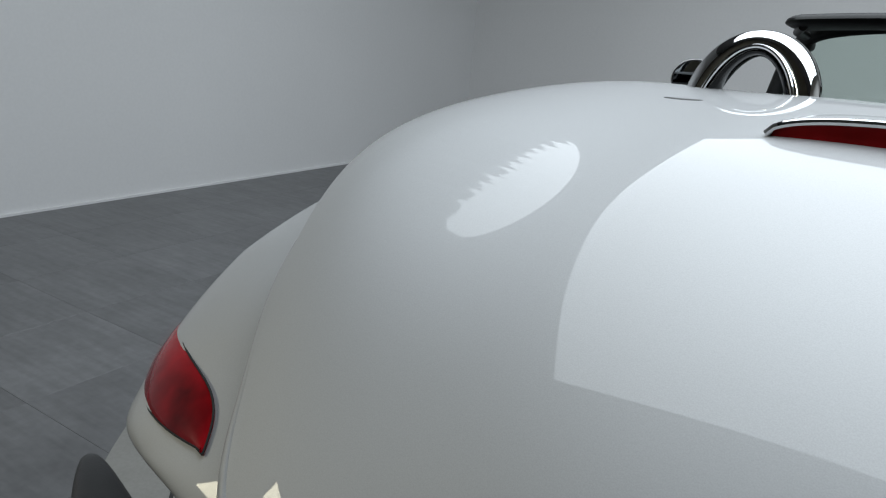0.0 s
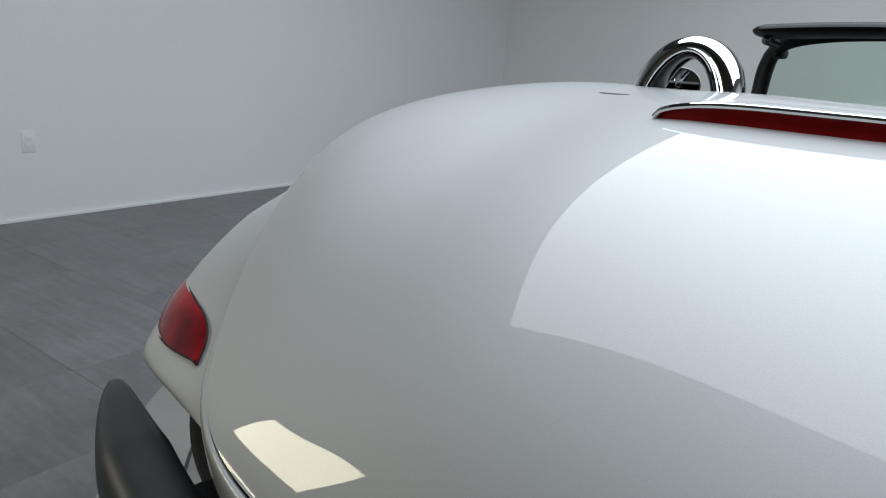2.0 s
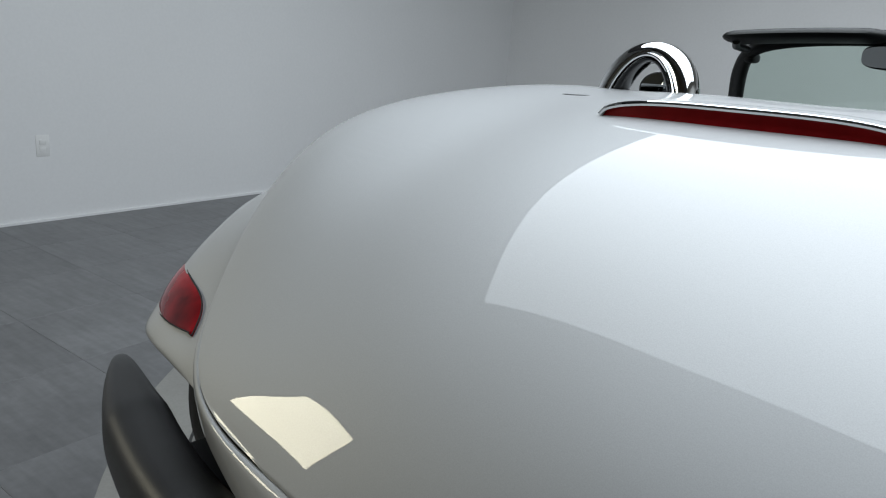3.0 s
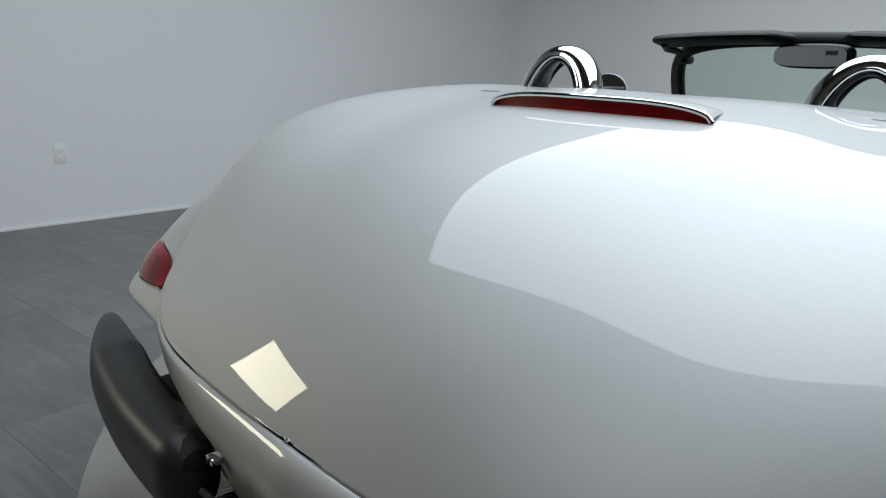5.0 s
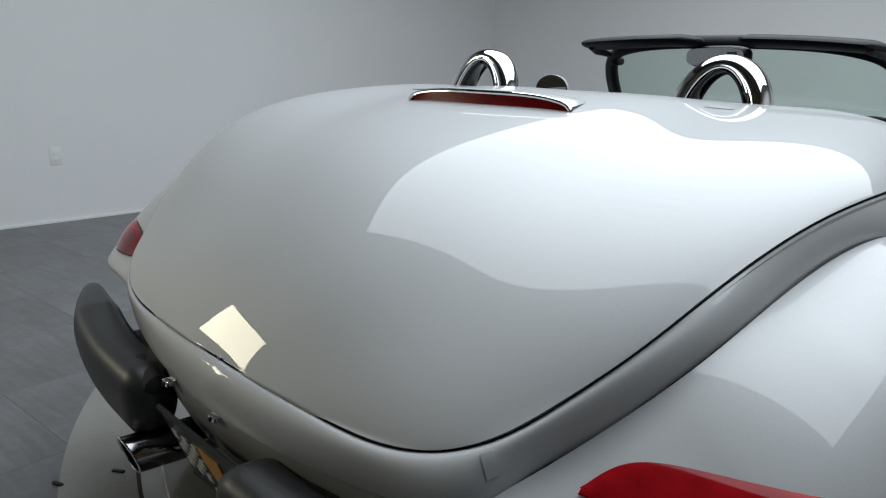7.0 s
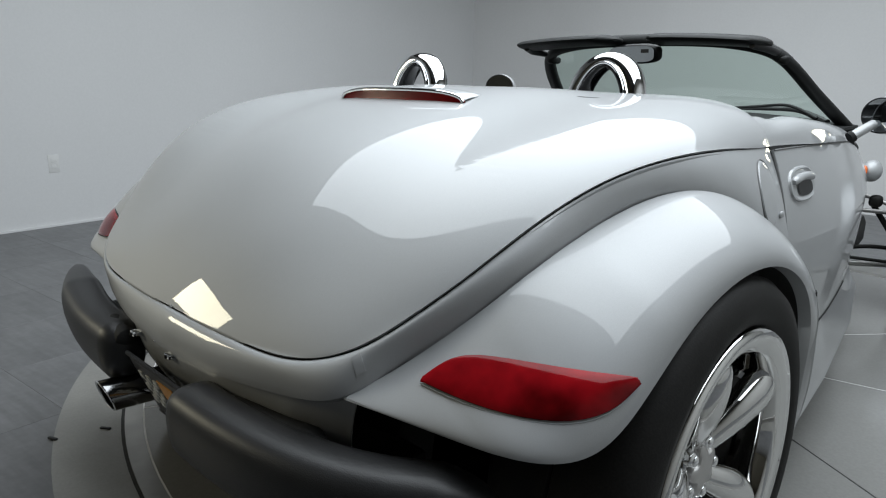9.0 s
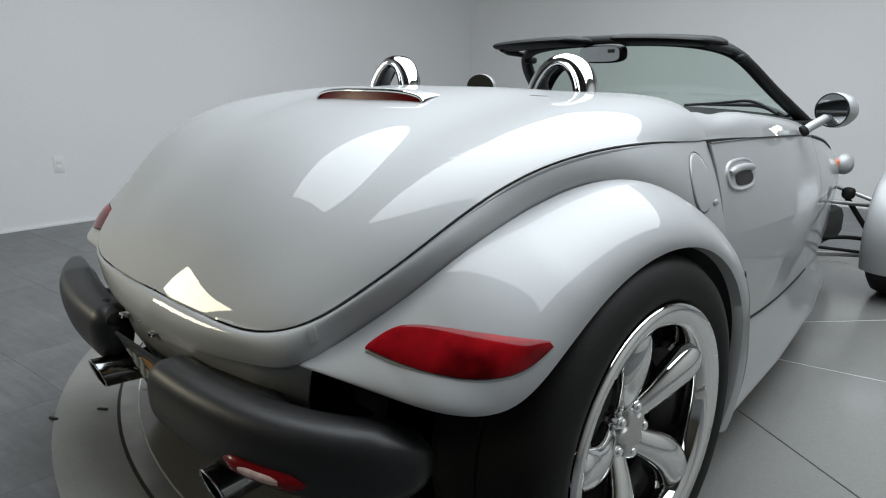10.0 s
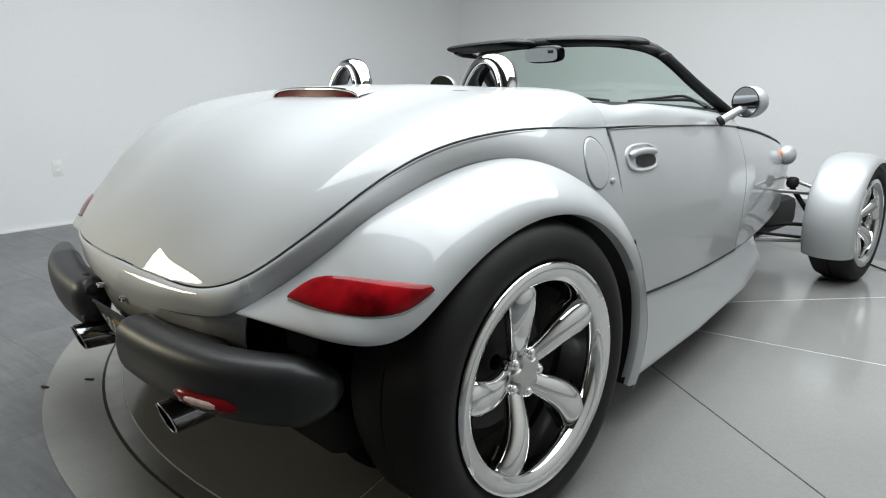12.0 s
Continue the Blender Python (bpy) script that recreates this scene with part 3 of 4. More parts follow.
part("gold_cup", shell(cup, 0.002), PLATE_GOLD, plate, "orange gold cup drawn on the plate")
for sx in (1, -1):
    checks = []
    for i in range(5):
        for j in range(5):
            if (i + j) % 2 == 0:
                x0 = sx * (0.048 + i * 0.017)
                checks.append(block(min(x0, x0 + sx * 0.017), max(x0, x0 + sx * 0.017), -0.5985, -0.596, 0.32 + j * 0.017, 0.337 + j * 0.017))
    part("checked_flag", both(*checks), PLATE_WHITE, plate, "white squares of a checked flag", smooth=False)
part("name_bar", block(-0.06, 0.06, -0.5985, -0.596, 0.290, 0.302), PLATE_WHITE, plate, smooth=False)
part("plate_frame", tube([(-0.16, -0.593, 0.277), (-0.16, -0.593, 0.439), (0.16, -0.593, 0.439), (0.16, -0.593, 0.277), (-0.16, -0.593, 0.277)], 0.005, 6), BLACK_PLASTIC, plate)
tilt = Matrix.Translation((0.005, -0.004, 0.015)) @ Matrix.Translation((0, -0.594, 0.44)) @ Matrix.Rotation(radians(22), 4, "X") @ Matrix.Translation((0, 0.594, -0.44))
for ob in (plate, *plate.children):
    ob.data.transform(tilt)
for x in (-0.165, 0.0):
    pl = part("plate_lamp", block(x - 0.011, x + 0.011, -0.582, -0.562, 0.484, 0.495, 0.003), CHROME, car, "small chrome number plate lamp")
    part("lamp_screw", ellipsoid((x, -0.583, 0.489), (0.004, 0.002, 0.004), 8, 10), BLACK_GAP, pl)
part("lid_lock", ellipsoid((-0.045, -0.580, 0.513), (0.007, 0.006, 0.007), 10, 14), CHROME, car, "small chrome lock")

# high brake lamp on the deck
bx = np.linspace(-0.205, 0.205, 56)


def arch(x, w, e=2.6):
    return (1 - np.minimum(np.abs(x) / w, 1) ** e) ** (1 / e)


BLX = -0.004
by = 0.016 + 0.010 * (bx / 0.205) ** 2 + 0.008 * bx / 0.205
zb = np.array([deck_z(x + BLX, y) for x, y in zip(bx, by)])
hh = 0.026 * arch(bx, 0.2055, 3.0)
red = np.stack([np.stack([bx + BLX, by + 0.006 * s, zb - 0.002 + (hh + 0.005) * s], -1) for s in np.linspace(0, 1, 6)], 1)
lamp = part("brake_lamp", shell(red, 0.004), RED_DEEP, car, "long dark red high brake lamp")
cover = np.stack([np.stack([bx * (1.004 - 0.10 * s) + BLX, by - 0.004 + 0.105 * s, np.array([deck_z(x * (1.004 - 0.10 * s) + BLX, y + 0.105 * s) for x, y in zip(bx, by)]) - 0.003 + (hh + 0.009) * max(math.cos(s * math.pi / 2), 0) ** 0.7], -1) for s in np.linspace(0, 1, 14)], 1)
part("cowl", shell(cover, -0.003), PAINT, lamp, "silver cowl over the brake lamp")
part("bright_edge", tube(np.stack([bx * 1.003 + BLX, by - 0.003, zb + hh + 0.003], -1), 0.0042, 8), CHROME, lamp, "bright metal edge")
part("lower_edge", tube(np.stack([bx + BLX, by - 0.002, zb + 0.001], -1), 0.0022, 6), BLACK_GAP, lamp, "thin black lower gasket")

# roll hoops: a fat polished arch, wide at its feet, round a pointed opening
for cx, cy in ((0.298, 0.455), (-0.336, 0.405)):
    cz, lean = 0.975, 0.16
    a = np.linspace(-0.12, math.pi + 0.12, 60)
    up = np.sin(a)
    out_x, out_z = 0.108 * np.cos(a), np.where(up > 0, 0.131 * np.abs(up) ** 0.95, 0.13 * up)
    in_x, in_z = 0.066 * np.cos(a), np.where(up > 0, 0.094 * np.abs(up) ** 1.35, 0.13 * up)
    rings = []
    for b in np.linspace(0, 2 * np.pi, 28, endpoint=False):
        k = 0.5 + 0.5 * np.sign(math.cos(b)) * abs(math.cos(b)) ** 0.85
        d = 0.033 * np.sign(math.sin(b)) * abs(math.sin(b)) ** 0.8
        z = in_z + (out_z - in_z) * k
        rings.append(np.stack([cx + in_x + (out_x - in_x) * k, cy + d + z * lean, cz + z], -1))
    hoop = part("roll_hoop", sheet(np.stack(rings, 1), wrap_cols=True), CHROME, car, "polished chrome roll hoop behind the seat", angle=80)
    lip = np.stack([cx + in_x * 1.16, cy - 0.034 + in_z * 1.10 * lean, cz + in_z * 1.10], -1)
    part("inner_lip", tube(lip, 0.0034, 8, caps=False), CHROME, hoop, "thin bright lip round the opening")
    # gloss black stands in for the dark reflection inside the chrome arch
    part("inner_band", tube(np.stack([cx + in_x * 1.02, cy + in_z * lean, cz + in_z * 1.02], -1), 0.034, 12, flat=0.22, up=np.stack([np.cos(a), 0 * a, np.sin(a)], -1), caps=False), GLOSS_BLACK, hoop, "black band painted in for the dark reflection in the chrome opening")
    fy0 = min(cy - 0.030, 0.40)

    def foot(k, b, lift):
        x, y = cx + k * 0.135 * math.cos(b), fy0 + k * (0.068 if math.sin(b) < 0 else 0.05) * math.sin(b)
        return x, y, deck_z(x, min(y, 0.489)) + lift

    bez = np.array([[foot(k, b, h) for k, h in ((1.08, -0.001), (1.03, 0.005), (0.97, 0.006), (0.90, 0.001), (0.80, -0.002))] for b in np.linspace(0, 2 * np.pi, 48)])
    part("hoop_bezel", sheet(bez), PAINT, car, "silver raised bezel round the foot of the hoop")
    sl_x, sl_y = (0.385, 0.245) if cx > 0 else (-0.375, 0.205)
    slot = [(sl_x + 0.034 * q, sl_y + 0.004 * q * q, deck_z(sl_x + 0.034 * q, sl_y) + 0.0035) for q in np.linspace(-1, 1, 14)]
    part("latch_slot", tube(slot, np.interp(np.linspace(-1, 1, 14), [-1, -.8, .8, 1], [.003, .011, .011, .003]), 12, flat=0.3), BLACK_PLASTIC, car, "dark flat latch slot in the deck before the hoop")

# ---------------------------------------------------------------- sides, doors, sill
SIDE = spl([(0.02, 0.765), (0.30, 0.772), (0.55, 0.772), (0.90, 0.752), (1.25, 0.708), (1.65, 0.640), (2.05, 0.560), (2.5, 0.455), (3.0, 0.33), (3.4, 0.20)], 120)
TOPZ = spl([(0.02, 0.890), (0.49, 0.893), (0.9, 0.885), (1.3, 0.868), (1.65, 0.845), (2.1, 0.80), (2.6, 0.74), (3.1, 0.67), (3.4, 0.62)], 120)


def side_x(y, z):
    """Body side: leans in towards the top and tucks under at the sill."""
    x = np.interp(y, SIDE[:, 0], SIDE[:, 1])
    top = np.interp(y, TOPZ[:, 0], TOPZ[:, 1])
    up = np.clip((z - 0.62) / (top - 0.62), 0, 1.2)
    dn = np.clip((0.62 - z) / 0.25, 0, 1)
    return x - 0.062 * up ** 1.8 - 0.018 * dn ** 2


def side_panel(sx, y0, y1, z_low, n=40, m=22, proud=0.0, z_top=None):
    g = []
    for y in np.linspace(y0, y1, n):
        top = np.interp(y, TOPZ[:, 0], TOPZ[:, 1]) if z_top is None else z_top(y)
        lo = z_low(y)
        g.append([(sx * (side_x(y, z) + proud), y, z) for z in np.linspace(top, lo, m)])
    return np.array(g)


low = lambda y: np.interp(y, [0.4, 0.55, 1.0, 1.5, 1.7, 2.4], [0.40, 0.405, 0.385, 0.36, 0.35, 0.33])
for sx in (1, -1):
    # quarter behind the door
    part("body_side", shell(side_panel(sx, 0.30, 0.4895, lambda y: 0.40, proud=-0.012, z_top=lambda y: 0.66), 0.004 * sx), PAINT, car, "silver body side behind the door")
    door = part("door", shell(side_panel(sx, 0.494, 1.640, low, 70), 0.006 * sx), PAINT, car, "closed silver door")
    part("cowl_side", shell(side_panel(sx, 1.647, 3.35, low, 60), 0.006 * sx), PAINT, car, "silver front body side")
    # door top rail, rounding in to the cockpit
    rail = []
    sect = lid_row(0.489, np.linspace(0.999, 0.60, 16))[:, [0, 2]]
    for y in np.linspace(0.494, 1.640, 50):
        t = np.interp(y, TOPZ[:, 0], TOPZ[:, 1])
        x = side_x(y, t)
        rise = np.interp(y, [0.49, 0.9, 1.3, 1.64], [0.078, 0.062, 0.052, 0.046])
        pts = [(x + 0.001, t + 0.004), (x - 0.006, t + rise * 0.35), (x - 0.020, t + rise * 0.72), (x - 0.045, t + rise * 0.96), (x - 0.072, t + rise), (x - 0.098, t + rise * 0.9), (x - 0.105, t + rise * 0.4)]
        pts = spl(pts, 16)
        w = np.clip((y - 0.494) / 0.35, 0, 1)
        w = w * w * (3 - 2 * w)
        pts = sect * (1 - w) + pts * w
        rail.append([(sx * px, y, pz) for px, pz in pts])
    part("door_rail", shell(np.array(rail), 0.004 * sx), PAINT, door, "silver rounded door top")
    crease = [(sx * (side_x(y, np.interp(y, TOPZ[:, 0], TOPZ[:, 1])) + 0.0005), y, np.interp(y, TOPZ[:, 0], TOPZ[:, 1]) + 0.002) for y in np.linspace(0.494, 1.64, 30)]
    part("belt_line", tube(crease, 0.0020, 6), material("shadow_line", (0.16, 0.16, 0.16), rough=0.6) if sx == 1 else bpy.data.materials["shadow_line"], door, "narrow belt line groove")
    # gaps: behind the door, ahead of it, under it
    for y0 in (0.4905, 1.6435):
        gap = [(sx * (side_x(y0, z) - 0.0025), y0, z) for z in np.linspace(0.40, 0.895 if y0 < 1 else 0.845, 24)]
        part("door_gap", tube(gap, 0.0026, 6), bpy.data.materials["shadow_line"], car, "narrow dark gap at the door's edge")
    part("door_gap", tube([(sx * (side_x(y, low(y)) - 0.001), y, low(y) - 0.002) for y in np.linspace(0.5, 1.64, 40)], 0.0045, 6), BLACK_GAP, car, "black gap under the door")
    # handle
    hy, hz = 0.634, 0.812

    def on_door(y, z, d):
        return (sx * (side_x(y, z) + d), y, z)

    def pebble(r, b, ey, ez, oy=0.0, oz=0.0):
        return hy + oy + ey * r * np.sign(math.cos(b)) * abs(math.cos(b)) ** 0.75, hz + oz + ez * r * np.sign(math.sin(b)) * abs(math.sin(b)) ** 0.75

    rim_pts = np.array([[on_door(*pebble(r, b, 0.098, 0.039), d) for r, d in ((1.0, 0.0), (0.97, 0.005), (0.90, 0.006), (0.82, 0.003), (0.74, 0.0015))] for b in np.linspace(0, 2 * np.pi, 48)])
    bezel = part("handle_bezel", sheet(rim_pts), PAINT, door, "silver raised handle bezel")
    part("dish", sheet(np.array([[on_door(*pebble(r, b, 0.098, 0.039), 0.0018) for r in np.linspace(0.02, 0.76, 6)] for b in np.linspace(0, 2 * np.pi, 48)])), PAINT, bezel, "silver dished plate")
    part("recess", sheet(np.array([[on_door(*pebble(r, b, 0.060, 0.017, 0.014, -0.010), 0.0040) for r in np.linspace(0.02, 1, 5)] for b in np.linspace(0, 2 * np.pi, 40)])), BLACK_PLASTIC, bezel, "dark hollow behind the handle")
    part("pull", tube([on_door(hy + d, hz + 0.017 - 0.004 * (d / 0.06) ** 2, 0.007) for d in np.linspace(-0.080, 0.080, 16)], np.interp(np.linspace(-1, 1, 16), [-1, -.85, .85, 1], [.005, .010, .010, .005]), 12), PAINT, bezel, "silver pull of the handle")
    # sill: a flared step under the door
    sill = []
    for y in np.linspace(0.53, 2.05, 50):
        t = low(y) - 0.006
        x = side_x(y, t) - 0.004
        out_x = np.interp(y, [0.5, 1.1, 1.7, 2.05], [0.806, 0.742, 0.655, 0.58])
        zl = np.interp(y, [0.5, 1.1, 1.7, 2.05], [0.165, 0.165, 0.17, 0.20])
        pts = spl([(x, t), (x + (out_x - x) * 0.35 + 0.004, t - (t - zl) * 0.38), (out_x - 0.004, zl + 0.050), (out_x + 0.002, zl + 0.018), (out_x - 0.018, zl - 0.004), (out_x - 0.10, zl - 0.012)], 22)
        sill.append([(sx * px, y, pz) for px, pz in pts])
    part("sill", shell(np.array(sill), 0.004 * sx), PAINT, car, "silver flared sill")
    part("sill_gap", tube([np.array(p) * np.array([sx, 1, 1]) for p in spl([(0.862, 0.395, 0.625), (0.852, 0.483, 0.480), (0.832, 0.540, 0.33), (0.806, 0.556, 0.165)], 24)], 0.005, 6), BLACK_GAP, car, "black gap between fender and sill")

# fuel flap on the right quarter
fy, fz = 0.372, 0.816
qg = quarter_grid(1)[:, 2:].reshape(-1, 3)


near = np.argsort((qg[:, 1] - fy) ** 2 + (qg[:, 2] - fz) ** 2)[:90]


def quad_terms(y, z):
    dy, dz = y - fy, z - fz
    return np.stack([1 + 0 * dy, dy, dz, dy * dy, dz * dz, dy * dz], -1)


FLAP_FIT = np.linalg.lstsq(quad_terms(qg[near, 1], qg[near, 2]), qg[near, 0], rcond=None)[0]


def quarter_x(y, z):
    return float(quad_terms(np.float64(y), np.float64(z)) @ FLAP_FIT)


def flap_ring(r, lift):
    return [(quarter_x(fy + r * math.cos(b), fz + 1.03 * r * math.sin(b)) + lift, fy + r * math.cos(b), fz + 1.03 * r * math.sin(b)) for b in np.linspace(0, 2 * np.pi, 48)]


flap = np.stack([np.array(flap_ring(r, lift)) for r, lift in ((0.001, 0.004), (0.02, 0.004), (0.04, 0.004), (0.056, 0.004), (0.0615, 0.0035), (0.063, 0.001))], 1)
fuel = part("fuel_flap", sheet(flap), PAINT, car, "round silver fuel filler flap")
part("flap_gap", tube(flap_ring(0.065, 0.0006), 0.0015, 6, up=(1, 0, 0), caps=False), bpy.data.materials["shadow_line"], fuel, "thin gap round the flap")
part("hinge", ellipsoid((quarter_x(fy + 0.07, fz - 0.05) + 0.004, fy + 0.072, fz - 0.052), (0.004, 0.013, 0.008), 8, 12), PAINT, fuel)

# hood
hood = []
for y in np.linspace(1.62, 3.36, 50):
    w = side_x(y, np.interp(y, TOPZ[:, 0], TOPZ[:, 1])) + 0.001
    t = np.interp(y, TOPZ[:, 0], TOPZ[:, 1]) + 0.004
    c = np.interp(y, [1.62, 2.2, 2.8, 3.36], [0.888, 0.855, 0.79, 0.68])
    hood.append([(w * r, y, t + (c - t) * (1 - abs(r) ** 2.4)) for r in np.linspace(-1, 1, 31)])
part("hood", shell(np.array(hood), -0.005), PAINT, car, "silver tapering hood")
for sx in (1, -1):
    part("hood_gap", tube([(sx * (side_x(y, np.interp(y, TOPZ[:, 0], TOPZ[:, 1])) + 0.001), y, np.interp(y, TOPZ[:, 0], TOPZ[:, 1]) + 0.002) for y in np.linspace(1.65, 3.3, 40)], 0.005, 6), BLACK_GAP, car, "black gap along the hood")
part("nose", ellipsoid((0, 3.36, 0.46), (0.19, 0.10, 0.26), 16, 24), PAINT, car, "silver nose")

# ---------------------------------------------------------------- cockpit
part("cockpit_tub", block(-0.60, 0.60, 0.50, 1.62, 0.30, 0.60, 0.04), VINYL, car, "black cockpit floor")
part("rear_bulkhead", block(-0.60, 0.60, 0.47, 0.52, 0.55, 0.965, 0.015), VINYL, car, "black panel behind the seats")
dash = np.array([[(x, y, z + 0.03 * (1 - (x / 0.6) ** 2)) for x in np.linspace(-0.585, 0.585, 25)] for y, z in ((1.20, 0.70), (1.18, 0.80), (1.22, 0.862), (1.32, 0.880), (1.50, 0.893), (1.66, 0.897))])
part("dashboard", shell(dash, -0.01), VINYL, car, "black padded dashboard")

# windshield
FRAME = [(0, 1.205, 1.180), (0.20, 1.205, 1.176), (0.335, 1.215, 1.162), (0.415, 1.240, 1.138), (0.462, 1.300, 1.090), (0.500, 1.400, 1.020), (0.535, 1.510, 0.955), (0.565, 1.620, 0.895)]
half = spl(FRAME, 60, even=True)
frame_path = np.vstack([(flip_x(half) * np.array([1.05, 1, 1]))[::-1], half[1:]])
shield = part("windshield_frame", tube(frame_path, 0.024, 14, flat=0.85, up=(0, -0.5, 0.85)), VINYL, car, "black windshield frame")
base = np.array([(0.565 * math.sin(t), 1.62 + 0.20 * math.cos(t) ** 1.0, 0.895 + 0.010 * math.cos(t)) for t in np.linspace(-math.pi / 2, math.pi / 2, len(frame_path))])
gg = np.stack([frame_path + (base - frame_path) * s + np.array([0, 0.03 * math.sin(s * math.pi), 0]) for s in np.linspace(0, 1, 14)], 1)
glass = part("glass", sheet(gg), GLASS, shield, "green-tinted windshield glass")
glass.visible_shadow = False
part("cowl_strip", tube(base, 0.013, 8), BLACK_PLASTIC, shield, "black strip at the foot of the glass")
for sx in (1, -1):
    q = np.linspace(0, 1, 30)
    vis = np.stack([sx * (0.065 + (0.385 if sx == 1 else 0.405) * q), 1.098 + 0.012 * q, 1.176 - 0.018 * q ** 2.2], -1)
    round_end = np.minimum(1, np.minimum(q + 0.004, 1.004 - q) / 0.09) ** 0.45
    part("sun_visor", tube(vis, 0.098 * round_end, 20, flat=0.185), VINYL, shield, "black padded sun visor turned back", angle=50)
    part("visor_pivot", tube([(sx * 0.44, 1.20, 1.135), (sx * 0.445, 1.12, 1.140), (sx * 0.42, 1.05, 1.150)], 0.011, 10), BLACK_PLASTIC, shield, "black visor arm")
    # corner bracket
    part("corner_cap", ellipsoid((sx * 0.447, 1.268, 1.114), (0.017, 0.038, 0.015), 12, 16, 0.7), VINYL, shield)
    arm = part("wiper", tube(spl([(sx * 0.50, 1.60, 0.912), (sx * 0.40, 1.655, 0.945), (sx * 0.30, 1.69, 0.950), (sx * 0.12, 1.72, 0.945)], 20), np.interp(np.linspace(0, 1, 20), [0, .3, 1], [.014, .009, .006]), 8), BLACK_PLASTIC, car, "black wiper arm at the foot of the glass")
    part("blade", tube(spl([(sx * 0.47, 1.585, 0.926), (sx * 0.36, 1.63, 0.965), (sx * 0.24, 1.67, 0.958), (sx * 0.05, 1.70, 0.940)], 20), 0.006, 8), BLACK_PLASTIC, arm, "black rubber wiper blade")
MIRROR_POSE = pose(-0.026, 1.165, 1.132, 6, 0, -16)
mirror = part("inner_mirror", moved(ellipsoid((0, 0, 0), (0.118, 0.022, 0.034), 18, 28, 0.6), MIRROR_POSE), BLACK_PLASTIC, shield, "black-rimmed rear-view mirror")
mg = np.array([[(0.108 * r * np.sign(math.cos(b)) * abs(math.cos(b)) ** 0.5, -0.0225, 0.027 * r * np.sign(math.sin(b)) * abs(math.sin(b)) ** 0.5) for r in np.linspace(0.02, 1, 5)] for b in np.linspace(0, 2 * np.pi, 48)])
part("mirror_glass", moved(sheet(mg), MIRROR_POSE), MIRROR, mirror, "silvered mirror glass")
part("display", moved(block(0.050, 0.082, -0.0245, -0.0230, 0.004, 0.016), MIRROR_POSE), BLACK_PLASTIC, mirror, "small dark display in the mirror", smooth=False)
part("stalk", tube([(0, 1.205, 1.172), (-0.008, 1.185, 1.135)], 0.010, 10), BLACK_PLASTIC, mirror)

# door mirrors
for sx in (1, -1):
    c = np.array([0.715, 1.405, 0.953] if sx == 1 else [-0.735, 1.285, 1.000])
    d = c - np.array([sx * 0.722, 1.46, 0.957])
    yaw = Matrix.Translation(c) @ Matrix.Rotation(radians(-sx * 22), 4, "Z")
    shape = ellipsoid((0, 0, 0), (0.066, 0.066, 0.057), 20, 28)
    v = np.array(shape[0])
    v[:, 1] = np.where(v[:, 1] < -0.018, -0.018, v[:, 1])
    dm = part("door_mirror", moved((v, shape[1]), yaw), PAINT, car, "silver egg-shaped door mirror")
    face = np.array([[(0.0615 * r * math.cos(b), -0.0195, 0.053 * r * math.sin(b)) for r in np.linspace(0.02, 1, 6)] for b in np.linspace(0, 2 * np.pi, 44)])
    part("mirror_glass", moved(sheet(face), yaw), MIRROR, dm, "dark mirror glass")
    ring_b = np.linspace(0, 2 * np.pi, 45)
    part("glass_rim", moved(tube(np.stack([0.0615 * np.cos(ring_b), 0 * ring_b - 0.0195, 0.053 * np.sin(ring_b)], -1), 0.0022, 8, up=(0, 1, 0), caps=False), yaw), BLACK_PLASTIC, dm, "thin black rim of the mirror glass")
    part("stalk", tube(np.array([(sx * 0.655, 1.385, 0.888), (sx * 0.675, 1.41, 0.908), (sx * 0.70, 1.445, 0.930)]) + d * np.array([[0.1, 1, 0.0], [0.5, 1, 0.5], [1, 1, 1]]), 0.017, 12, flat=0.85), PAINT, dm, "silver mirror stalk")
    part("foot", tube(np.array([(sx * 0.648, 1.378, 0.882), (sx * 0.656, 1.386, 0.889)]) + d * np.array([0.1, 1, 0]), 0.0185, 14), BLACK_GAP, dm, "thin dark joint of the stalk")


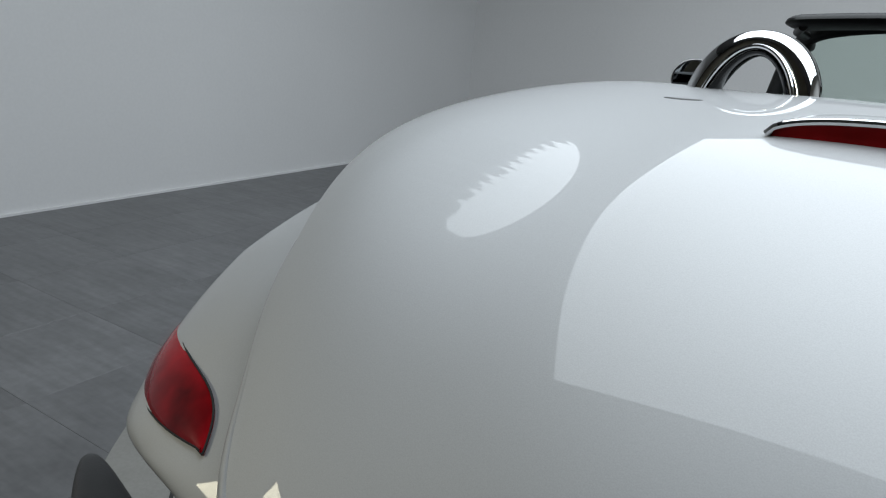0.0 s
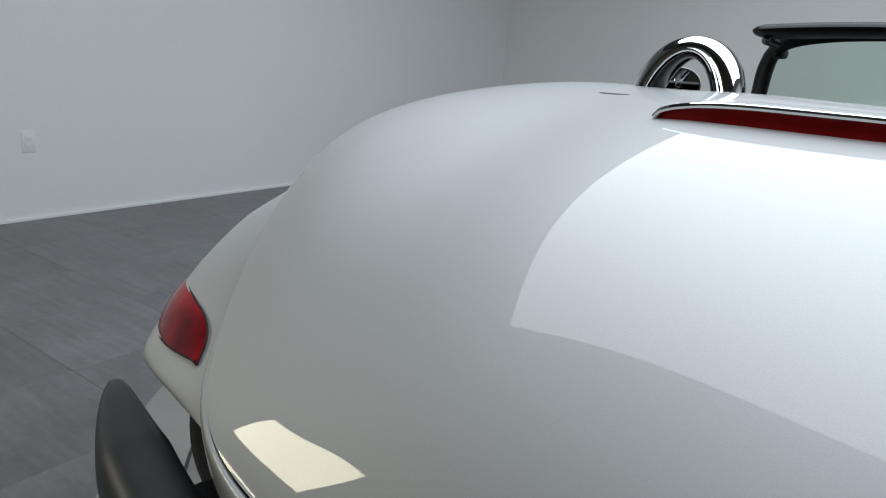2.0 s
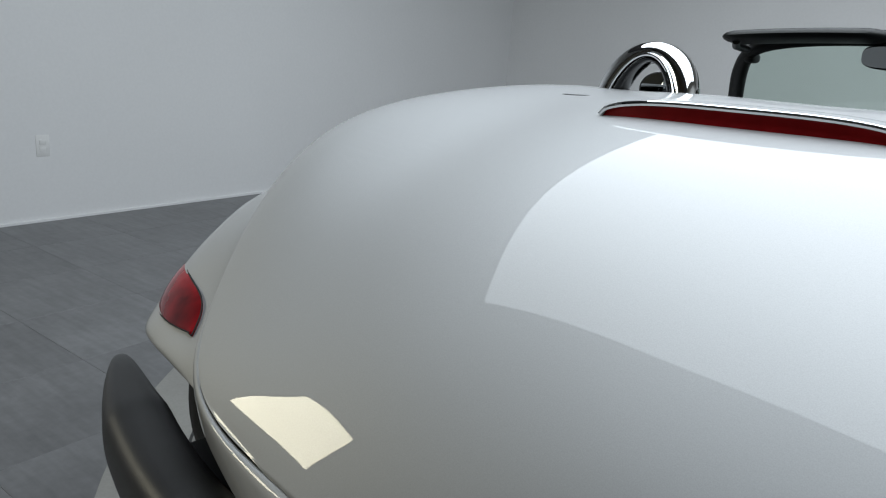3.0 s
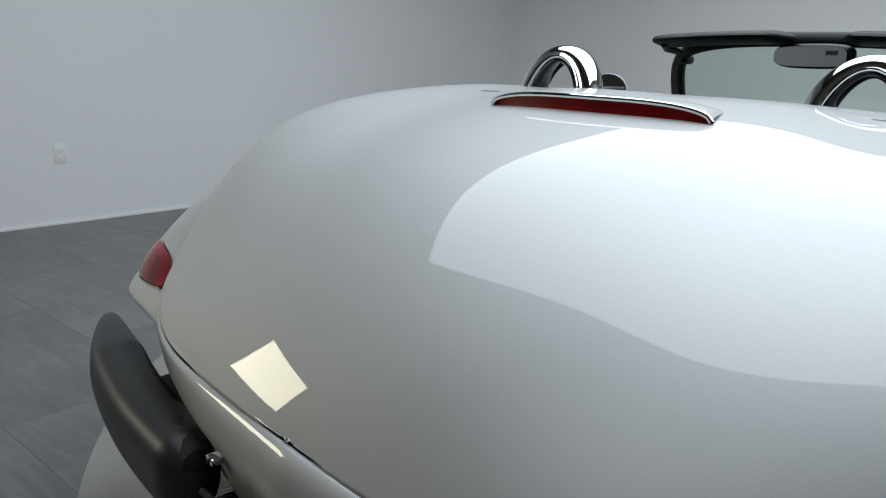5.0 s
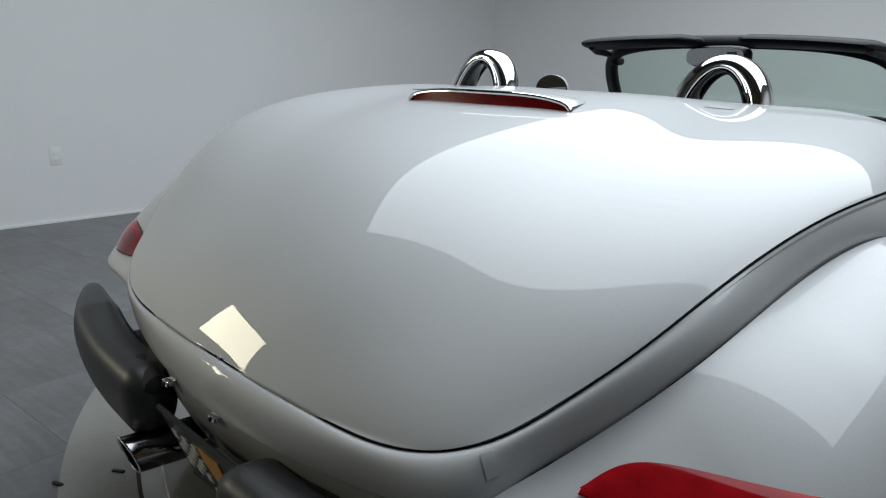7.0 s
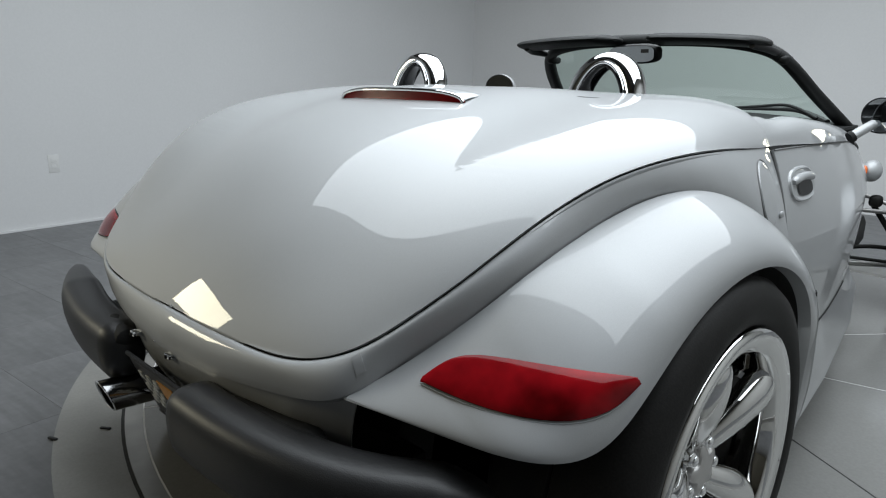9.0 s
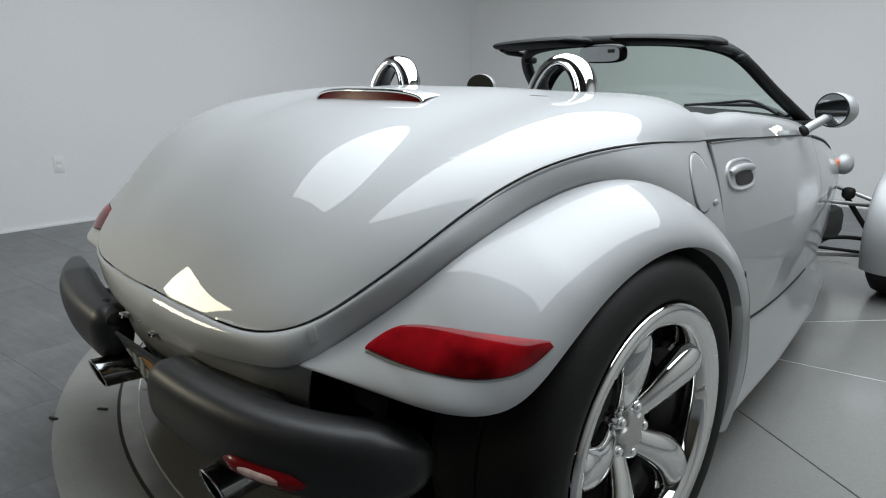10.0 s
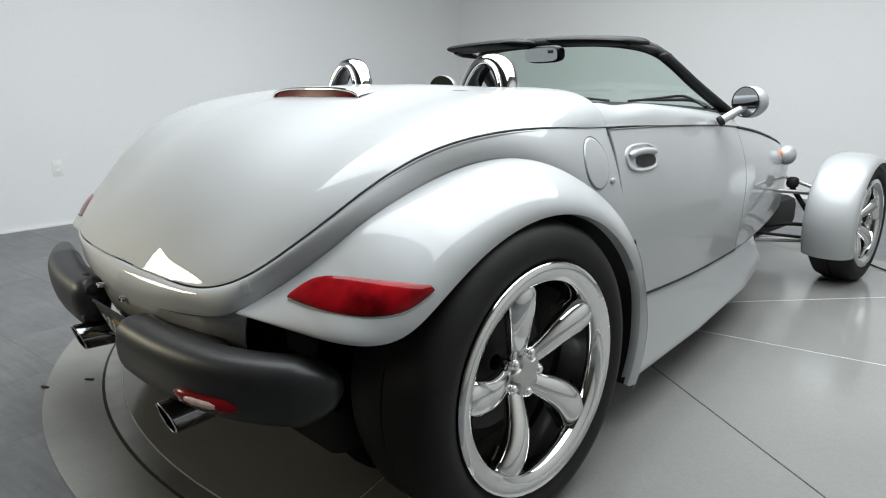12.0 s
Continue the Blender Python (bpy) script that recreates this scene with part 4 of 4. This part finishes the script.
# ---------------------------------------------------------------- wheels
def wheel(name, x_face, y, z, r_tyre, r_rim, width, sx, base_angle, label):
    """Tyre, polished rim and five curved spokes; x_face is the outer face of the tyre."""
    hub = np.array([0, y, z])
    xo, xi = x_face, x_face - width
    side = r_tyre - r_rim
    w = part(name, revolve([(sx * (xo - 0.020), r_rim - 0.006), (sx * (xo - 0.004), r_rim + side * 0.20), (sx * xo, r_rim + side * 0.45), (sx * (xo - 0.010), r_rim + side * 0.76),
                            (sx * (xo - 0.032), r_rim + side * 0.95), (sx * (xo - 0.065), r_tyre), (sx * (xo - width / 2 + 0.004), r_tyre), (sx * (xo - width / 2), r_tyre - 0.006), (sx * (xo - width / 2 - 0.004), r_tyre),
                            (sx * (xi + 0.065), r_tyre), (sx * (xi + 0.02), r_rim + side * 0.8), (sx * xi, r_rim + side * 0.4), (sx * (xi + 0.02), r_rim - 0.004)], 72, hub), RUBBER, car, label)
    part("rim", revolve([(sx * (xo - 0.010), r_rim + 0.001), (sx * (xo - 0.002), r_rim - 0.003), (sx * (xo - 0.004), r_rim - 0.022), (sx * (xo - 0.012), r_rim - 0.042), (sx * (xo - 0.017), r_rim - 0.046), (sx * (xo - 0.045), r_rim - 0.049),
                         (sx * (xo - 0.075), r_rim - 0.052), (sx * (xo - 0.18), r_rim - 0.060), (sx * (xi + 0.03), r_rim - 0.03)], 72, hub), POLISHED, w, "polished chrome rim", angle=70)
    part("brake_disc", revolve([(sx * (xo - 0.150), 0.02), (sx * (xo - 0.150), r_rim * 0.60), (sx * (xo - 0.17), r_rim * 0.62), (sx * (xo - 0.19), r_rim - 0.055)], 48, hub), DISC, w, "dull grey brake disc behind the spokes")
    scale = r_rim / 0.272
    for k in range(5):
        a = radians(base_angle + 72 * k)
        s = np.linspace(0, 1, 26)
        rr = 0.036 * scale + (r_rim - 0.036 * scale - 0.036) * s
        bend = a + 0.16 * np.sin(s * math.pi) * (1 - 0.4 * s) - 0.05
        xx = xo - 0.085 + 0.046 * np.sin(np.minimum(s * 1.25, 1) * math.pi * 0.5) - 0.022 * np.clip((s - 0.86) / 0.14, 0, 1) ** 2
        path = np.stack([sx * xx, y + rr * np.cos(bend), z + rr * np.sin(bend)], -1)
        wid = np.interp(s, [0, 0.18, 0.45, 0.75, 0.93, 1], [0.026, 0.029, 0.036, 0.042, 0.041, 0.030]) * scale
        spoke = part("spoke", tube(path, wid, 24, flat=0.72, up=(sx, 0, 0)), POLISHED, w, "curved fat chrome spoke", angle=70)
        root = np.stack([sx * (xx[18:] - 0.030), y + rr[18:] * np.cos(bend[18:]), z + rr[18:] * np.sin(bend[18:])], -1)
        part("spoke_foot", tube(root, wid[18:] * 0.85, 16, flat=1.0, up=(sx, 0, 0)), POLISHED, spoke)
    for k in range(5):
        a = radians(base_angle + 36 + 72 * k)
        c = (sx * (xo - 0.060), y + 0.050 * scale * math.cos(a), z + 0.050 * scale * math.sin(a))
        nut = part("lug_cover", tube([(c[0] - sx * 0.03, c[1], c[2]), c, (c[0] + sx * 0.006, c[1], c[2])], [0.0150 * scale, 0.0150 * scale, 0.0105 * scale], 18, up=(0, 0, 1)), CHROME, w, "rounded chrome lug cover", angle=60)
        part("nut_tip", ellipsoid((c[0] + sx * 0.006, c[1], c[2]), (0.006, 0.0105 * scale, 0.0105 * scale), 10, 14), CHROME, nut)
    b = np.linspace(0, 2 * np.pi, 80, endpoint=False)
    star = 1 + 0.20 * np.cos(5 * (b - radians(base_angle)))
    cap = np.stack([np.stack([0 * b + sx * (xo + dx), y + scale * q * star * np.cos(b), z + scale * q * star * np.sin(b)], -1) for dx, q in ((-0.049, 0.0005), (-0.049, 0.020), (-0.050, 0.036), (-0.054, 0.041), (-0.085, 0.043))], 1)
    part("hub_cap", sheet(cap, wrap_rows=True), ALLOY, w, "satin star-shaped hub cap")
    part("brake_caliper", block(min(sx * (xo - 0.15), sx * (xo - 0.105)), max(sx * (xo - 0.15), sx * (xo - 0.105)), y - 0.175 * scale, y - 0.105 * scale, z - 0.02, z + 0.12, 0.012), ALLOY_DARK, w, "dull grey brake caliper")
    return w


for sx in (1, -1):
    wheel("rear_wheel", 0.884 if sx > 0 else 0.842, 0.008, 0.366, 0.362, 0.272, 0.285, sx, 104, "wide black rear tyre on a chrome five-spoke wheel")
    wheel("front_wheel", 0.815, 2.876, 0.312, 0.311, 0.232, 0.220, sx, 100, "black front tyre on a chrome five-spoke wheel")
    # front cycle fender
    prof = spl([(0.590, 0.318), (0.600, 0.336), (0.65, 0.352), (0.71, 0.356), (0.77, 0.350), (0.812, 0.332), (0.826, 0.312)], 18)
    ang = np.radians(np.linspace(205, 20, 50))
    fg = np.array([[(sx * x, 2.876 + r * math.cos(a), 0.314 + r * math.sin(a)) for x, r in prof] for a in ang])
    part("front_fender", shell(fg, -0.004), PAINT, car, "silver cycle fender over the front wheel", angle=60)
    # suspension
    for nm, p, r, mat in (("upper_arm", [(sx * 0.36, 2.62, 0.47), (sx * 0.50, 2.75, 0.455), (sx * 0.62, 2.86, 0.44)], 0.011, ALLOY), ("upper_arm", [(sx * 0.34, 2.98, 0.50), (sx * 0.62, 2.88, 0.44)], 0.011, ALLOY),
                          ("damper", [(sx * 0.43, 2.76, 0.50), (sx * 0.585, 2.80, 0.27)], 0.013, BLACK_METAL), ("lower_arm", [(sx * 0.36, 2.66, 0.265), (sx * 0.48, 2.72, 0.285), (sx * 0.62, 2.84, 0.265)], 0.010, BLACK_METAL),
                          ("lower_arm", [(sx * 0.34, 2.60, 0.20), (sx * 0.62, 2.82, 0.20)], 0.014, ALLOY), ("steering_rod", [(sx * 0.34, 2.58, 0.24), (sx * 0.62, 2.74, 0.22)], 0.008, BLACK_METAL)):
        part(nm, tube(spl(p, 12) if len(p) > 2 else p, r, 10), mat, car, "front suspension link")
    part("knuckle", ellipsoid((sx * 0.455, 2.74, 0.505), (0.030, 0.03, 0.030), 10, 14, 0.7), BLACK_METAL, car, "black suspension joint")
    # side lamp pod
    pod = part("lamp_pod", ellipsoid((sx * 0.425, 2.70, 0.652), (0.044, 0.060, 0.052), 16, 22), PAINT, car, "silver lamp pod beside the nose")
    part("marker", ellipsoid((sx * 0.408, 2.636, 0.655), (0.013, 0.014, 0.026), 12, 14), ORANGE, pod, "small amber marker")

# ---------------------------------------------------------------- floor clutter
cable = thing("floor_cable", (0.73, 3.30, 0), "thin black cable lying on the tiled floor", "cable")
run = spl([(0.40, 3.74, 0.007), (0.48, 3.61, 0.007), (0.60, 3.43, 0.007), (0.73, 3.30, 0.007), (0.85, 3.19, 0.007), (1.05, 3.10, 0.007), (1.5, 3.02, 0.007)], 40, even=True)
part("lead", local(tube(run, 0.005, 8), (0.73, 3.30, 0)), BLACK_PLASTIC, cable)
for x, y, turn in ((-0.77, -0.60, 20), (-0.73, -0.47, 35)):
    chip = thing("floor_slot", (x, y, 0), "small dark slot plate set in the turntable floor", "slot", group="slots in the turntable floor")
    part("plate", moved(block(-0.016, 0.016, -0.005, 0.005, 0.0, 0.0075, 0.0015), pose(0, 0, 0, 0, 0, turn)), BLACK_PLASTIC, chip)

# ---------------------------------------------------------------- floor tiles
tile_me = mesh_of("tile", block(-0.2281, 0.2281, -0.2281, 0.2281, -0.004, 0.0, 0.0004, 1), TILE, smooth=False)
mroom = Matrix.Translation(CORNER) @ Matrix.Rotation(TURN, 4, "Z")
count = 0
for i in range(0, 24):
    for j in range(0, 24):
        c = mroom @ Vector((0.2285 + 0.457 * i, -0.2285 - 0.457 * j, 0))
        if (c - TC).length < 1.86 or count >= 300 or i > 12 and j > 12:
            continue
        ob = new("tile", tile_me)
        ob.matrix_world = Matrix.Translation(c) @ Matrix.Rotation(TURN, 4, "Z")
        ob.parent = floor
        count += 1
